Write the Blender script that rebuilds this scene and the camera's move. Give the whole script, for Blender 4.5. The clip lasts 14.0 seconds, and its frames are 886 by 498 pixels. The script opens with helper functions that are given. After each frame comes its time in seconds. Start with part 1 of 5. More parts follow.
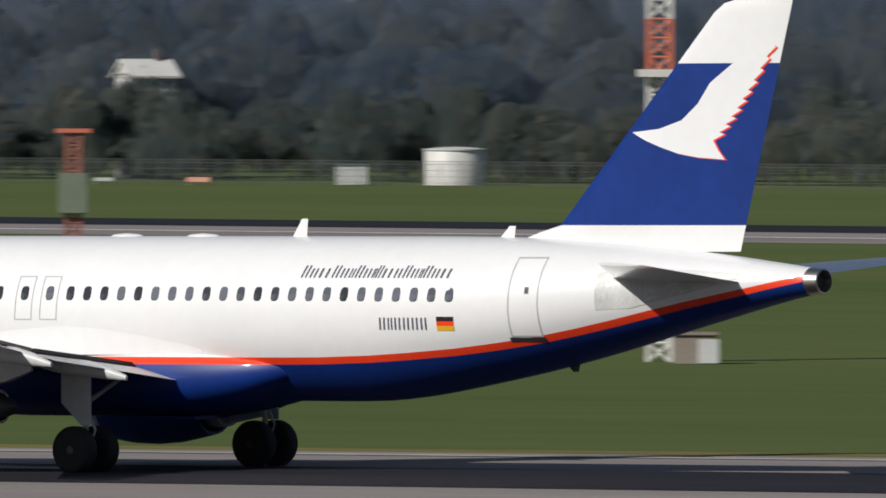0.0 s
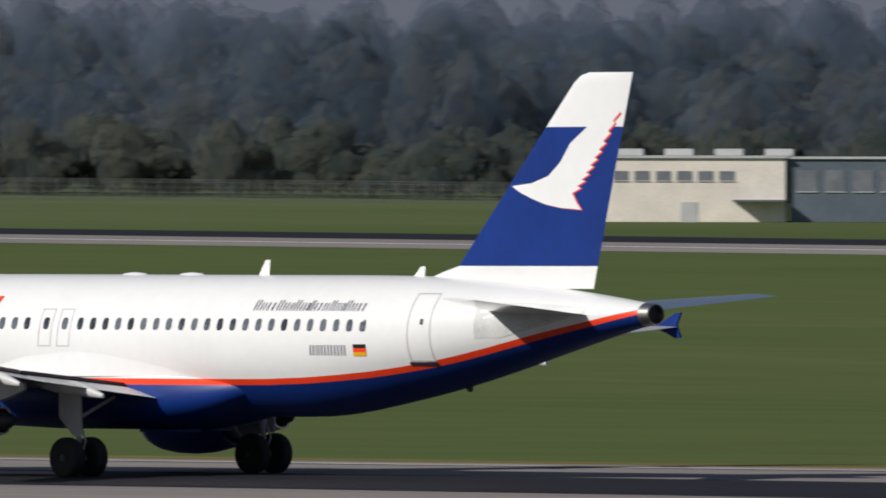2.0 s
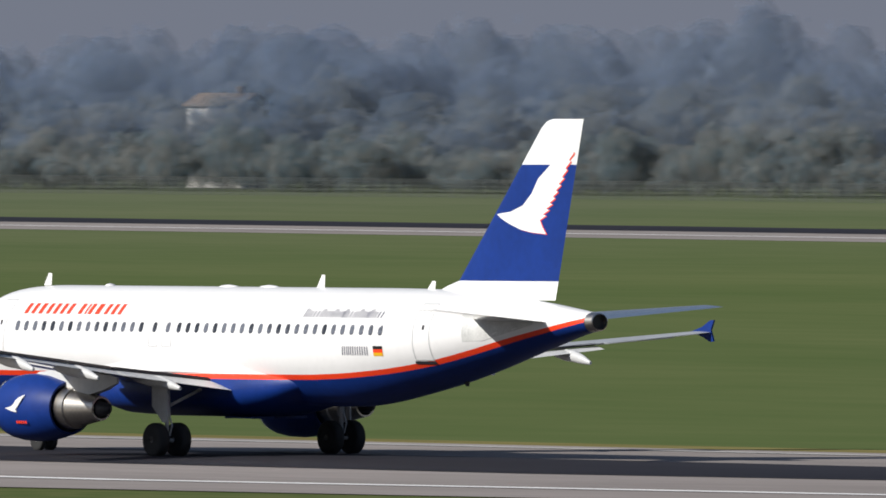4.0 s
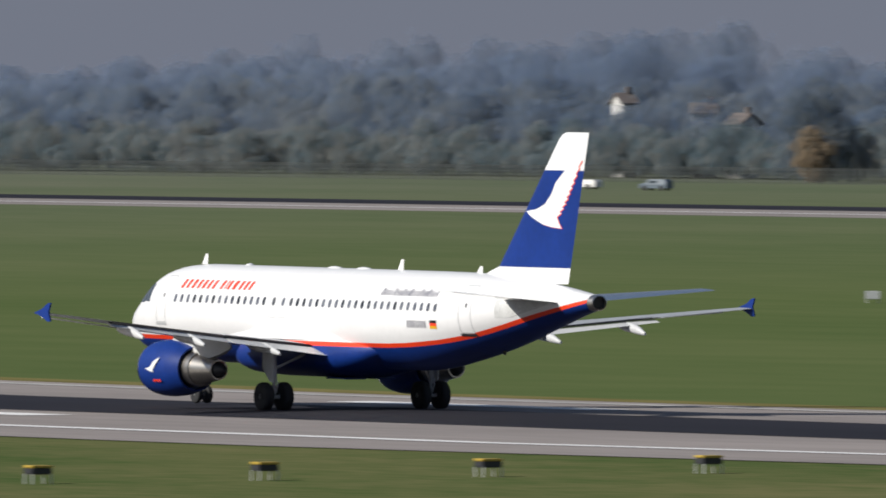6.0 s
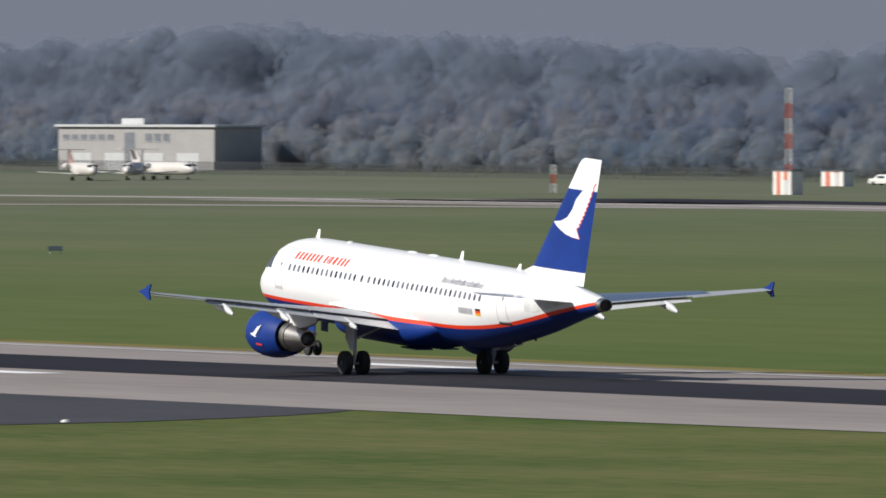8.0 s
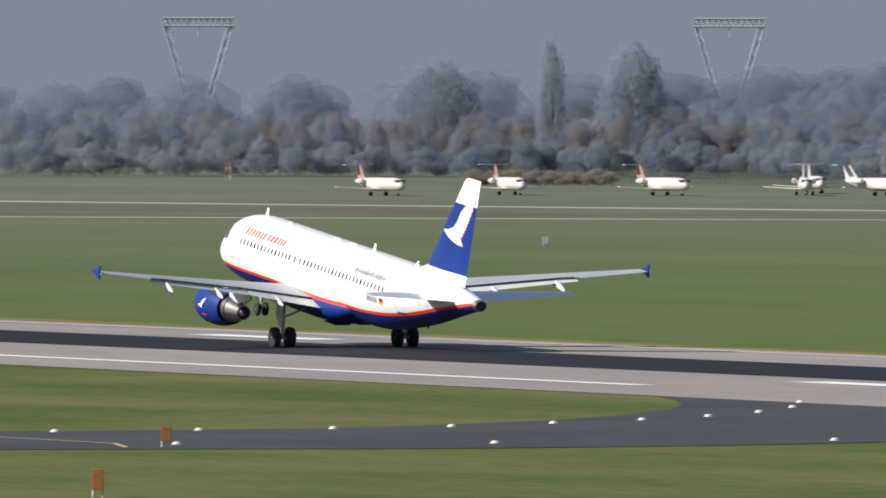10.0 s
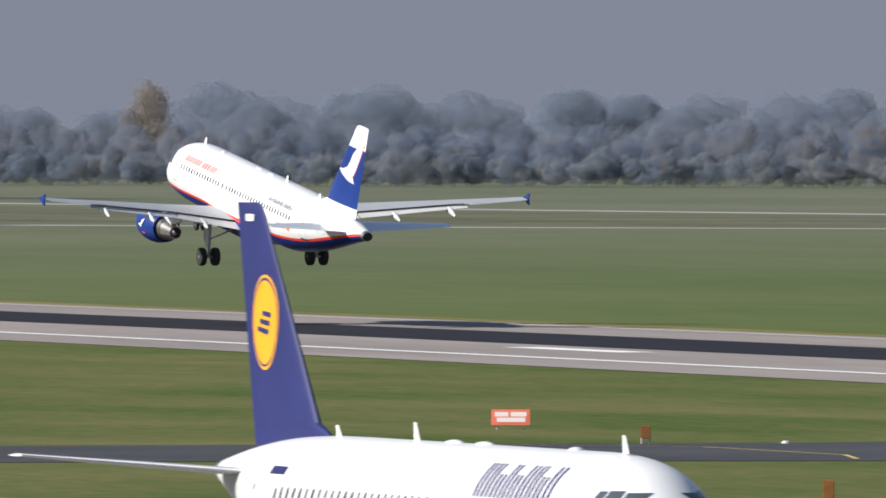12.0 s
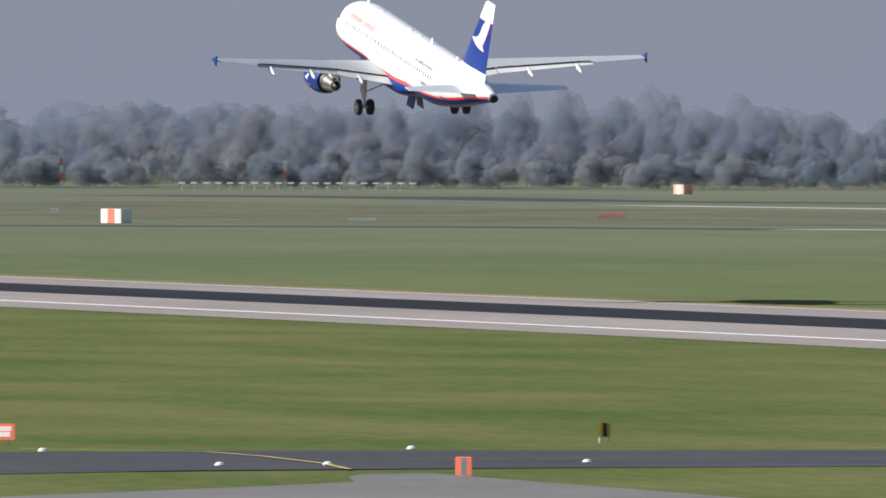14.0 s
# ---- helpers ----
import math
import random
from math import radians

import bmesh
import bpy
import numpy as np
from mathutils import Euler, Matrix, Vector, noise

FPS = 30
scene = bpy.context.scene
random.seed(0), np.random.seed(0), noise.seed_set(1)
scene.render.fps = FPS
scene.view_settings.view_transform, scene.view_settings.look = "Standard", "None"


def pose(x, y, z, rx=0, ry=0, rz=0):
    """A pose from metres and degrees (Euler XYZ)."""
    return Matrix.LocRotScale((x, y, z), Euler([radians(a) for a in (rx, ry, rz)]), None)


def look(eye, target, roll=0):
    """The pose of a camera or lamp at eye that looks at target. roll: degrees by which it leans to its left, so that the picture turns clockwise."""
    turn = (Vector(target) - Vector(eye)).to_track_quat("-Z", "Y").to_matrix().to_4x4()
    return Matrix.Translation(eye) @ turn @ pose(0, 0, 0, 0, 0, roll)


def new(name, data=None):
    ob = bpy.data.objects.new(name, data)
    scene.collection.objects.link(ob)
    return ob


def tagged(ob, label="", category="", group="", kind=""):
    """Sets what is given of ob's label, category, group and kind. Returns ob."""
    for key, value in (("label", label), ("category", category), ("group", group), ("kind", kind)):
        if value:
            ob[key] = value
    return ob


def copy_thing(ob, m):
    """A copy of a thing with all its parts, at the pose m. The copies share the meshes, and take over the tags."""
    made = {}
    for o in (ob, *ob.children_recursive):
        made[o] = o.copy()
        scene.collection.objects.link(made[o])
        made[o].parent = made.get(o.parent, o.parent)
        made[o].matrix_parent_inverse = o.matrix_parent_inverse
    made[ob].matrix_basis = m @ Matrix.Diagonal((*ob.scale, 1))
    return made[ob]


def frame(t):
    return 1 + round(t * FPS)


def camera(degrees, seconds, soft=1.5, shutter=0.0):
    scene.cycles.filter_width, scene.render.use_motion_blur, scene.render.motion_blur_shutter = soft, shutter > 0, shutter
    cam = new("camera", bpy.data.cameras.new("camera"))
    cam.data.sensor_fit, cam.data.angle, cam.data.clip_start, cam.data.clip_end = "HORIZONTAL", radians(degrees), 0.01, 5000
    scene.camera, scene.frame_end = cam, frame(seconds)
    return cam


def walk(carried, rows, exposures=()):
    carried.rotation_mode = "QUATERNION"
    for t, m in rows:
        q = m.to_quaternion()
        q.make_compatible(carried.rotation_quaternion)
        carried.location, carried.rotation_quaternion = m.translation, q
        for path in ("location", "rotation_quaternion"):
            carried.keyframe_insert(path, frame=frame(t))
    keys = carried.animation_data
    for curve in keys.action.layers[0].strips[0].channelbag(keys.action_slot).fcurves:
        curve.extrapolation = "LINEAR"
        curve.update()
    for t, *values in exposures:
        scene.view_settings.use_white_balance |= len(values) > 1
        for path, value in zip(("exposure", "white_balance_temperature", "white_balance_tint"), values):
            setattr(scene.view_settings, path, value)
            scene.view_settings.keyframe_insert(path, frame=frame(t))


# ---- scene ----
cam = camera(3.0352, 14.0, soft=1.7, shutter=0.18)

# seconds, pan to the west of north, tilt
CAMERA_ROWS = [
    (0.00, 37.9384, -0.7925),
    (0.50, 40.5018, -0.7814),
    (1.00, 43.4333, -0.7458),
    (1.50, 45.5046, -0.6828),
    (2.00, 47.0825, -0.6550),
    (2.20, 47.7491, -0.6446),
    (2.50, 49.0607, -0.6363),
    (2.80, 50.3566, -0.6279),
    (3.10, 51.6273, -0.6196),
    (3.40, 52.8645, -0.6112),
    (3.70, 54.0621, -0.6029),
    (4.00, 55.2150, -0.5945),
    (4.25, 56.1391, -0.5876),
    (4.50, 57.0282, -0.5806),
    (5.00, 58.6702, -0.5895),
    (5.50, 60.0291, -0.5991),
    (6.00, 61.5690, -0.5874),
    (6.50, 63.2577, -0.5727),
    (7.00, 64.3232, -0.5592),
    (7.25, 64.8528, -0.5545),
    (7.60, 65.5596, -0.5479),
    (8.00, 66.3239, -0.5403),
    (8.40, 67.0479, -0.5328),
    (8.80, 67.7370, -0.5252),
    (9.20, 68.3959, -0.5177),
    (9.50, 68.8726, -0.5120),
    (10.00, 69.5409, -0.4902),
    (10.50, 70.1736, -0.4872),
    (11.00, 70.9504, -0.4697),
    (11.50, 71.5701, -0.4617),
    (12.00, 72.0450, -0.4546),
    (12.50, 72.6558, -0.4412),
    (13.00, 73.3644, -0.4434),
    (13.50, 74.1744, -0.4444),
    (14.00, 74.7547, -0.4433),
]
EYE = Vector((0.0, 0.0, 13.749))


def aim(pan, tilt):
    a, b = radians(pan), radians(tilt)
    way = Vector((-math.sin(a) * math.cos(b), math.cos(a) * math.cos(b), math.sin(b)))
    return look(EYE, EYE + way * 100, ROLL)


ROLL = 0.081
EXPOSURES = [(0.0, 0.08, 6280, 10), (2.2, 0.12, 6280, 10), (4.4, 0.60, 6280, 10), (5.0, 0.52, 6280, 10), (7.0, 0.53, 6280, 10), (9.5, 0.92, 6280, 10), (12.0, 0.93, 6280, 10), (12.6, 0.87, 6280, 10), (13.5, 0.78, 6280, 10), (14.0, 1.10, 6280, 10)]
walk(cam, [(t, aim(p, k)) for t, p, k in CAMERA_ROWS], exposures=EXPOSURES)

# ---- light ----
SUN_WAY = Vector((-0.35, -1.5, 1.0)).normalized()
world = bpy.data.worlds.new("sky")
scene.world = world
scene.cycles.transparent_max_bounces = 20
world.use_nodes = True
wn = world.node_tree.nodes
sky = wn.new("ShaderNodeTexSky")
sky.sky_type = "NISHITA"
sky.sun_disc = False
sky.sun_elevation = math.asin(SUN_WAY.z)
sky.sun_rotation = math.atan2(SUN_WAY.x, SUN_WAY.y)
sky.air_density, sky.dust_density, sky.ozone_density = 1.0, 1.0, 3.0
sky.altitude = 40
# a hazy autumn day: even grey-blue haze veils the sky low down, clear blue overhead
veil = wn.new("ShaderNodeMix")
veil.data_type = "RGBA"
way, height, thin = wn.new("ShaderNodeTexCoord"), wn.new("ShaderNodeSeparateXYZ"), wn.new("ShaderNodeMapRange")
thin.interpolation_type = "SMOOTHSTEP"
thin.inputs["From Min"].default_value, thin.inputs["From Max"].default_value = 0.05, 0.40
thin.inputs["To Min"].default_value, thin.inputs["To Max"].default_value = 0.94, 0.15
world.node_tree.links.new(way.outputs["Generated"], height.inputs[0])
world.node_tree.links.new(height.outputs["Z"], thin.inputs["Value"])
world.node_tree.links.new(thin.outputs[0], veil.inputs[0])
veil.inputs[7].default_value = (2.42, 2.62, 3.28, 1)
world.node_tree.links.new(sky.outputs["Color"], veil.inputs[6])
world.node_tree.links.new(veil.outputs[2], wn["Background"].inputs["Color"])
wn["Background"].inputs["Strength"].default_value = 0.05
sun = new("sun", bpy.data.lights.new("sun", "SUN"))
sun.data.energy, sun.data.angle, sun.data.color = 3.6, radians(0.6), (1.0, 0.95, 0.87)
sun.matrix_world = look(SUN_WAY * 300, (0, 0, 0))


# ---- materials ----
def mat(name, base, rough=0.5, metal=0.0, vary=0.0, scale=1.0, bump=0.0, coat=0.0, fine=8.0, stretch=(1, 1, 1), other=None, random_amount=0.0, island=False, gloss=0.5):
    """A surface with two scales of variation of its base colour and a fine relief."""
    m = bpy.data.materials.new(name)
    m.use_nodes = True
    nt = m.node_tree
    b = nt.nodes["Principled BSDF"]
    b.inputs["Roughness"].default_value = rough
    b.inputs["Metallic"].default_value = metal
    b.inputs["Specular IOR Level"].default_value = gloss
    b.inputs["Coat Weight"].default_value = coat
    b.inputs["Coat Roughness"].default_value = 0.08
    if vary == 0 and bump == 0 and random_amount == 0:
        b.inputs["Base Color"].default_value = (*base, 1)
        return m
    co = nt.nodes.new("ShaderNodeTexCoord")
    mp = nt.nodes.new("ShaderNodeMapping")
    mp.inputs["Scale"].default_value = stretch
    nt.links.new(co.outputs["Object"], mp.inputs["Vector"])
    n1, n2 = nt.nodes.new("ShaderNodeTexNoise"), nt.nodes.new("ShaderNodeTexNoise")
    for n, sc in ((n1, scale), (n2, scale * fine)):
        n.inputs["Scale"].default_value = sc
        n.inputs["Detail"].default_value = 5
        nt.links.new(mp.outputs["Vector"], n.inputs["Vector"])
    mean = nt.nodes.new("ShaderNodeMix")
    mean.data_type = "FLOAT"
    mean.inputs[0].default_value = 0.4
    nt.links.new(n1.outputs["Fac"], mean.inputs[2])
    nt.links.new(n2.outputs["Fac"], mean.inputs[3])
    src = mean.outputs[0]
    if random_amount:
        info = nt.nodes.new("ShaderNodeNewGeometry" if island else "ShaderNodeObjectInfo")
        add = nt.nodes.new("ShaderNodeMath")
        add.operation = "MULTIPLY_ADD"
        add.inputs[1].default_value = random_amount
        nt.links.new(info.outputs["Random Per Island" if island else "Random"], add.inputs[0])
        nt.links.new(src, add.inputs[2])
        sub = nt.nodes.new("ShaderNodeMath")
        sub.operation = "SUBTRACT"
        sub.inputs[1].default_value = random_amount / 2
        nt.links.new(add.outputs[0], sub.inputs[0])
        src = sub.outputs[0]
    ramp = nt.nodes.new("ShaderNodeValToRGB")
    lo, hi = (0.36, 0.64)
    ramp.color_ramp.elements[0].position, ramp.color_ramp.elements[1].position = lo, hi
    c2 = other or tuple(min(1, c * (1 + vary)) for c in base)
    c1 = base if other else tuple(c * (1 - vary) for c in base)
    ramp.color_ramp.elements[0].color, ramp.color_ramp.elements[1].color = (*c1, 1), (*c2, 1)
    nt.links.new(src, ramp.inputs["Fac"])
    nt.links.new(ramp.outputs["Color"], b.inputs["Base Color"])
    if bump:
        bn = nt.nodes.new("ShaderNodeBump")
        bn.inputs["Strength"].default_value = bump
        bn.inputs["Distance"].default_value = 0.05
        nt.links.new(n2.outputs["Fac"], bn.inputs["Height"])
        nt.links.new(bn.outputs["Normal"], b.inputs["Normal"])
    return m


M_WHITE = mat("white_paint", (0.80, 0.79, 0.775), 0.38, vary=0.025, scale=0.4, coat=0.3)
M_GLOSSWHITE = mat("polished_white_paint", (0.78, 0.775, 0.765), 0.25, vary=0.03, scale=0.6, coat=1.0)
M_BLUE = mat("blue_paint", (0.006, 0.030, 0.185), 0.42, vary=0.12, scale=0.5, coat=0.04, gloss=0.3)
M_RED = mat("red_paint", (0.90, 0.055, 0.012), 0.35, vary=0.06, scale=0.6, coat=0.3)
M_WING = mat("grey_wing_paint", (0.36, 0.37, 0.385), 0.4, vary=0.10, scale=0.5, stretch=(1, 0.3, 1))
M_PALE = mat("pale_grey_paint", (0.56, 0.56, 0.55), 0.4, vary=0.08, scale=0.8)
M_PLATE = mat("scuffed_grey_plate", (0.60, 0.60, 0.58), 0.45, vary=0.14, scale=1.6)
M_DARK = mat("dark_seal", (0.03, 0.03, 0.035), 0.5, vary=0.2, scale=2)
M_PANE = mat("window_pane", (0.085, 0.09, 0.105), 0.15, random_amount=0.5, vary=0.6)
M_STEEL = mat("bare_metal", (0.56, 0.52, 0.46), 0.32, 1.0, vary=0.12, scale=1.5)
M_CHROME = mat("polished_lip", (0.75, 0.75, 0.75), 0.18, 1.0)
M_TYRE = mat("tyre_rubber", (0.018, 0.018, 0.018), 0.8, vary=0.25, scale=3)
M_HUB = mat("wheel_hub", (0.50, 0.50, 0.49), 0.45, 0.2, vary=0.2, scale=4)
M_STRUT = mat("gear_strut_paint", (0.55, 0.55, 0.54), 0.4, vary=0.15, scale=3)
M_GREYINK = mat("grey_lettering", (0.10, 0.10, 0.14), 0.4)
M_BLACK = mat("black_paint", (0.01, 0.01, 0.01), 0.4)
M_GOLD = mat("gold_paint", (0.75, 0.42, 0.01), 0.4, vary=0.05)
M_SEAM = mat("panel_seam", (0.46, 0.46, 0.46), 0.5)
M_NAVY = mat("dark_blue_tail_paint", (0.020, 0.025, 0.115), 0.55, vary=0.1, scale=0.5, gloss=0.25)
M_YELLOW = mat("yellow_disc_paint", (0.80, 0.36, 0.01), 0.4, vary=0.05, scale=1)
M_GLASS = mat("cockpit_glass", (0.07, 0.085, 0.10), 0.1)


# ---- mesh helpers ----
def part(name, bm, material, parent, label="", smooth=True):
    me = bpy.data.meshes.new(name)
    bm.to_mesh(me)
    bm.free()
    if smooth:
        for p in me.polygons:
            p.use_smooth = True
        me.set_sharp_from_angle(angle=radians(42))
    me.materials.append(material)
    ob = new(name, me)
    ob.parent = parent
    if label:
        tagged(ob, label)
    return ob


def mesh_thing(name, bm, material, label, category, group="", kind="", smooth=False):
    ob = part(name, bm, material, None, "", smooth)
    return tagged(ob, label, category, group, kind)


def box(bm, x0, x1, y0, y1, z0, z1, bevel=0.0):
    r = bmesh.ops.create_cube(bm, size=1)
    for v in r["verts"]:
        v.co = Vector((x0 + (v.co.x + 0.5) * (x1 - x0), y0 + (v.co.y + 0.5) * (y1 - y0), z0 + (v.co.z + 0.5) * (z1 - z0)))
    if bevel:
        es = list({e for v in r["verts"] for e in v.link_edges})
        bmesh.ops.bevel(bm, geom=es, offset=bevel, segments=2, affect="EDGES")


def loft(bm, rings, closed=True, cap=True):
    """Skin between rings of points, each ring of the same length."""
    vs = [[bm.verts.new(p) for p in r] for r in rings]
    n = len(rings[0])
    for a, b in zip(vs, vs[1:]):
        for i in range(n if closed else n - 1):
            j = (i + 1) % n
            try:
                bm.faces.new((a[i], a[j], b[j], b[i]))
            except ValueError:
                pass
    if cap and closed:
        for r in (vs[0], vs[-1]):
            try:
                bm.faces.new(r)
            except ValueError:
                pass
    bmesh.ops.remove_doubles(bm, verts=bm.verts, dist=1e-5)
    bmesh.ops.recalc_face_normals(bm, faces=bm.faces)


def circle(cx, cy, cz, ry, rz, n=32, squash=1.0):
    return [(cx, cy + ry * math.cos(a), cz + rz * math.sin(a) * (squash if math.sin(a) < 0 else 1)) for a in [2 * math.pi * i / n for i in range(n)]]


def spin_x(bm, profile, cy, cz, n=36, cap=True):
    loft(bm, [circle(x, cy, cz, r, r, n) for x, r in profile], cap=cap)


def tube(bm, a, b, r, r2=None, n=12):
    a, b = Vector(a), Vector(b)
    q = (b - a).to_track_quat("Z", "Y")
    rings = []
    for p, k in ((a, r), (b, r2 or r)):
        rings.append([p + q @ Vector((k * math.cos(2 * math.pi * i / n), k * math.sin(2 * math.pi * i / n), 0)) for i in range(n)])
    loft(bm, rings)


def slab(bm, sections, n=10):
    """A wing-like body: sections of (le_x, te_x, y, z, thickness_ratio, axis) with a rounded nose and a thin tail."""
    rings = []
    for le, te, y, z, th, up in sections:
        c = te - le
        ring = []
        for side in (1, -1):
            pts = [i / n for i in range(n + 1)] if side == 1 else [i / n for i in range(n - 1, 0, -1)]
            for u in pts:
                u2 = u * u
                t = th * c * 2.9 * (0.2969 * math.sqrt(u2) - 0.126 * u2 - 0.3516 * u2 ** 2 + 0.2843 * u2 ** 3 - 0.1 * u2 ** 4) + 0.008
                if up:
                    ring.append((le + u2 * c, y + side * t, z))
                else:
                    ring.append((le + u2 * c, y, z + side * t * (1.0 if side > 0 else 0.75)))
        rings.append(ring)
    loft(bm, rings)


# ---- airliner ----
MG = 17.71  # main gear, metres aft of the nose
PROFILE = [
    (0.02, 3.36, 3.24, 0.06), (0.15, 3.70, 2.93, 0.42), (0.5, 4.03, 2.60, 0.77), (1.0, 4.33, 2.36, 1.05), (1.6, 4.62, 2.16, 1.30),
    (2.4, 5.15, 2.00, 1.55), (3.2, 5.55, 1.90, 1.72), (4.2, 5.78, 1.83, 1.86), (5.5, 5.89, 1.79, 1.95), (6.8, 5.92, 1.78, 1.975),
    (23.8, 5.92, 1.78, 1.975), (25.5, 5.92, 1.90, 1.96), (27.5, 5.91, 2.22, 1.90), (29.5, 5.87, 2.60, 1.76), (31.5, 5.77, 3.06, 1.52),
    (33.5, 5.60, 3.58, 1.16), (35.3, 5.40, 4.04, 0.82), (36.6, 5.24, 4.36, 0.54), (37.2, 5.16, 4.48, 0.41)]
PX = [p[0] for p in PROFILE]


def section(x):
    """Top, bottom and half width of the fuselage, x metres aft of the nose."""
    i = max(0, min(len(PX) - 2, np.searchsorted(PX, x) - 1))
    u = min(1, max(0, (x - PX[i]) / (PX[i + 1] - PX[i])))
    res = []
    for k in (1, 2, 3):
        p0, p1, p2, p3 = (PROFILE[max(0, i - 1)], PROFILE[i], PROFILE[i + 1], PROFILE[min(len(PX) - 1, i + 2)])
        h = p2[0] - p1[0]
        m1 = (p2[k] - p0[k]) / max(1e-6, p2[0] - p0[0]) * h
        m2 = (p3[k] - p1[k]) / max(1e-6, p3[0] - p1[0]) * h
        d = p2[k] - p1[k]
        if d == 0:
            m1 = m2 = 0
        m1 = max(-3 * abs(d), min(3 * abs(d), m1))
        m2 = max(-3 * abs(d), min(3 * abs(d), m2))
        res.append(p1[k] + m1 * u + (3 * d - 2 * m1 - m2) * u * u + (m1 + m2 - 2 * d) * u ** 3)
    return res


def stripe(x):
    """Lower and upper edge of the stripe."""
    top, bot, _ = section(x)
    low = 2.72
    if x > 22:
        xs, zs = (22, 23.5, 25, 26.2, 27.5, 28.7, 30, 31, 32, 33, 34, 35.5, 36.6, 37.2), (2.72, 2.735, 2.785, 2.86, 2.965, 3.10, 3.285, 3.47, 3.68, 3.91, 4.14, 4.46, 4.70, 4.82)
        low = float(np.interp(x, xs, zs))
    return max(bot + 0.02, min(top - 0.1, low)), max(bot + 0.04, min(top - 0.02, low + 0.18 - 0.03 * max(0, x - 33) / 4))


def skin(xa, z, side, off=0.0):
    """The point of the skin at xa (aft of the main gear) and height z; side -1 is port."""
    top, bot, hw = section(xa + MG)
    zc, hh = (top + bot) / 2, (top - bot) / 2
    s = max(-1, min(1, (z - zc) / hh))
    c = math.sqrt(1 - s * s)
    n = Vector((0, side * c / hw, s / hh)).normalized()
    return Vector((xa, side * hw * c, z)) + n * off


def band_on_skin(bm, x0, x1, z0, z1, side, off, n=6):
    rows = []
    for i in range(n + 1):
        z = z0 + (z1 - z0) * i / n
        rows.append((bm.verts.new(skin(x0, z, side, off)), bm.verts.new(skin(x1, z, side, off))))
    for a, b in zip(rows, rows[1:]):
        bm.faces.new((a[0], a[1], b[1], b[0]))


def lettering(parent, x0, z0, height, widths, slant, material, label, side=-1, stem=0.11, low=(1.0,), starts=(0.08, 0.56)):
    """Bars in place of writing: one or two slim slanted bars for each letter, gaps for spaces (negative widths)."""
    x = x0
    for k, w in enumerate(widths):
        if w > 0:
            bm = bmesh.new()
            h = height * low[k % len(low)]
            q = lambda u: slant * (u - z0)
            for a in [x + u * w for u in starts]:
                rows = [[bm.verts.new(skin(u + q(z0 + h * i / 5), z0 + h * i / 5, side, 0.014)) for u in (a, a + stem * w + 0.015)] for i in range(6)]
                for r0, r1 in zip(rows, rows[1:]):
                    bm.faces.new((r0[0], r0[1], r1[1], r1[0]))
            part("lettering_bar", bm, material, parent, label, smooth=False)
        x += abs(w)


def wheel(parent, name, x, y, z, r, w):
    bm = bmesh.new()
    prof = [(-w / 2, r * 0.55), (-w / 2, r * 0.84), (-w * 0.42, r * 0.95), (-w * 0.25, r), (w * 0.25, r), (w * 0.42, r * 0.95), (w / 2, r * 0.84), (w / 2, r * 0.55)]
    loft(bm, [[(x + rr * math.cos(a), y + u, z + rr * math.sin(a)) for a in [2 * math.pi * i / 32 for i in range(32)]] for u, rr in prof])
    ty = part(name, bm, M_TYRE, parent)
    bm = bmesh.new()
    for s in (-1, 1):
        loft(bm, [[(x + rr * math.cos(a), y + s * u, z + rr * math.sin(a)) for a in [2 * math.pi * i / 20 for i in range(20)]] for u, rr in ((w * 0.38, r * 0.56), (w * 0.49, r * 0.54), (w * 0.40, r * 0.42), (w * 0.36, r * 0.2), (w * 0.5, r * 0.17), (w * 0.5, 0.01))], cap=False)
    part("hub", bm, M_HUB, ty, "bright metal wheel hub")


def wing_z(y):
    return 2.72 + 0.100 * (abs(y) - 1.975)


def wing_le(y):
    return 12.25 + 0.574 * (abs(y) - 1.975)


def wing_te(y):
    y = abs(y)
    return 18.5 if y < 6.4 else 18.5 + (y - 6.4) * (22.05 - 18.5) / 10.5


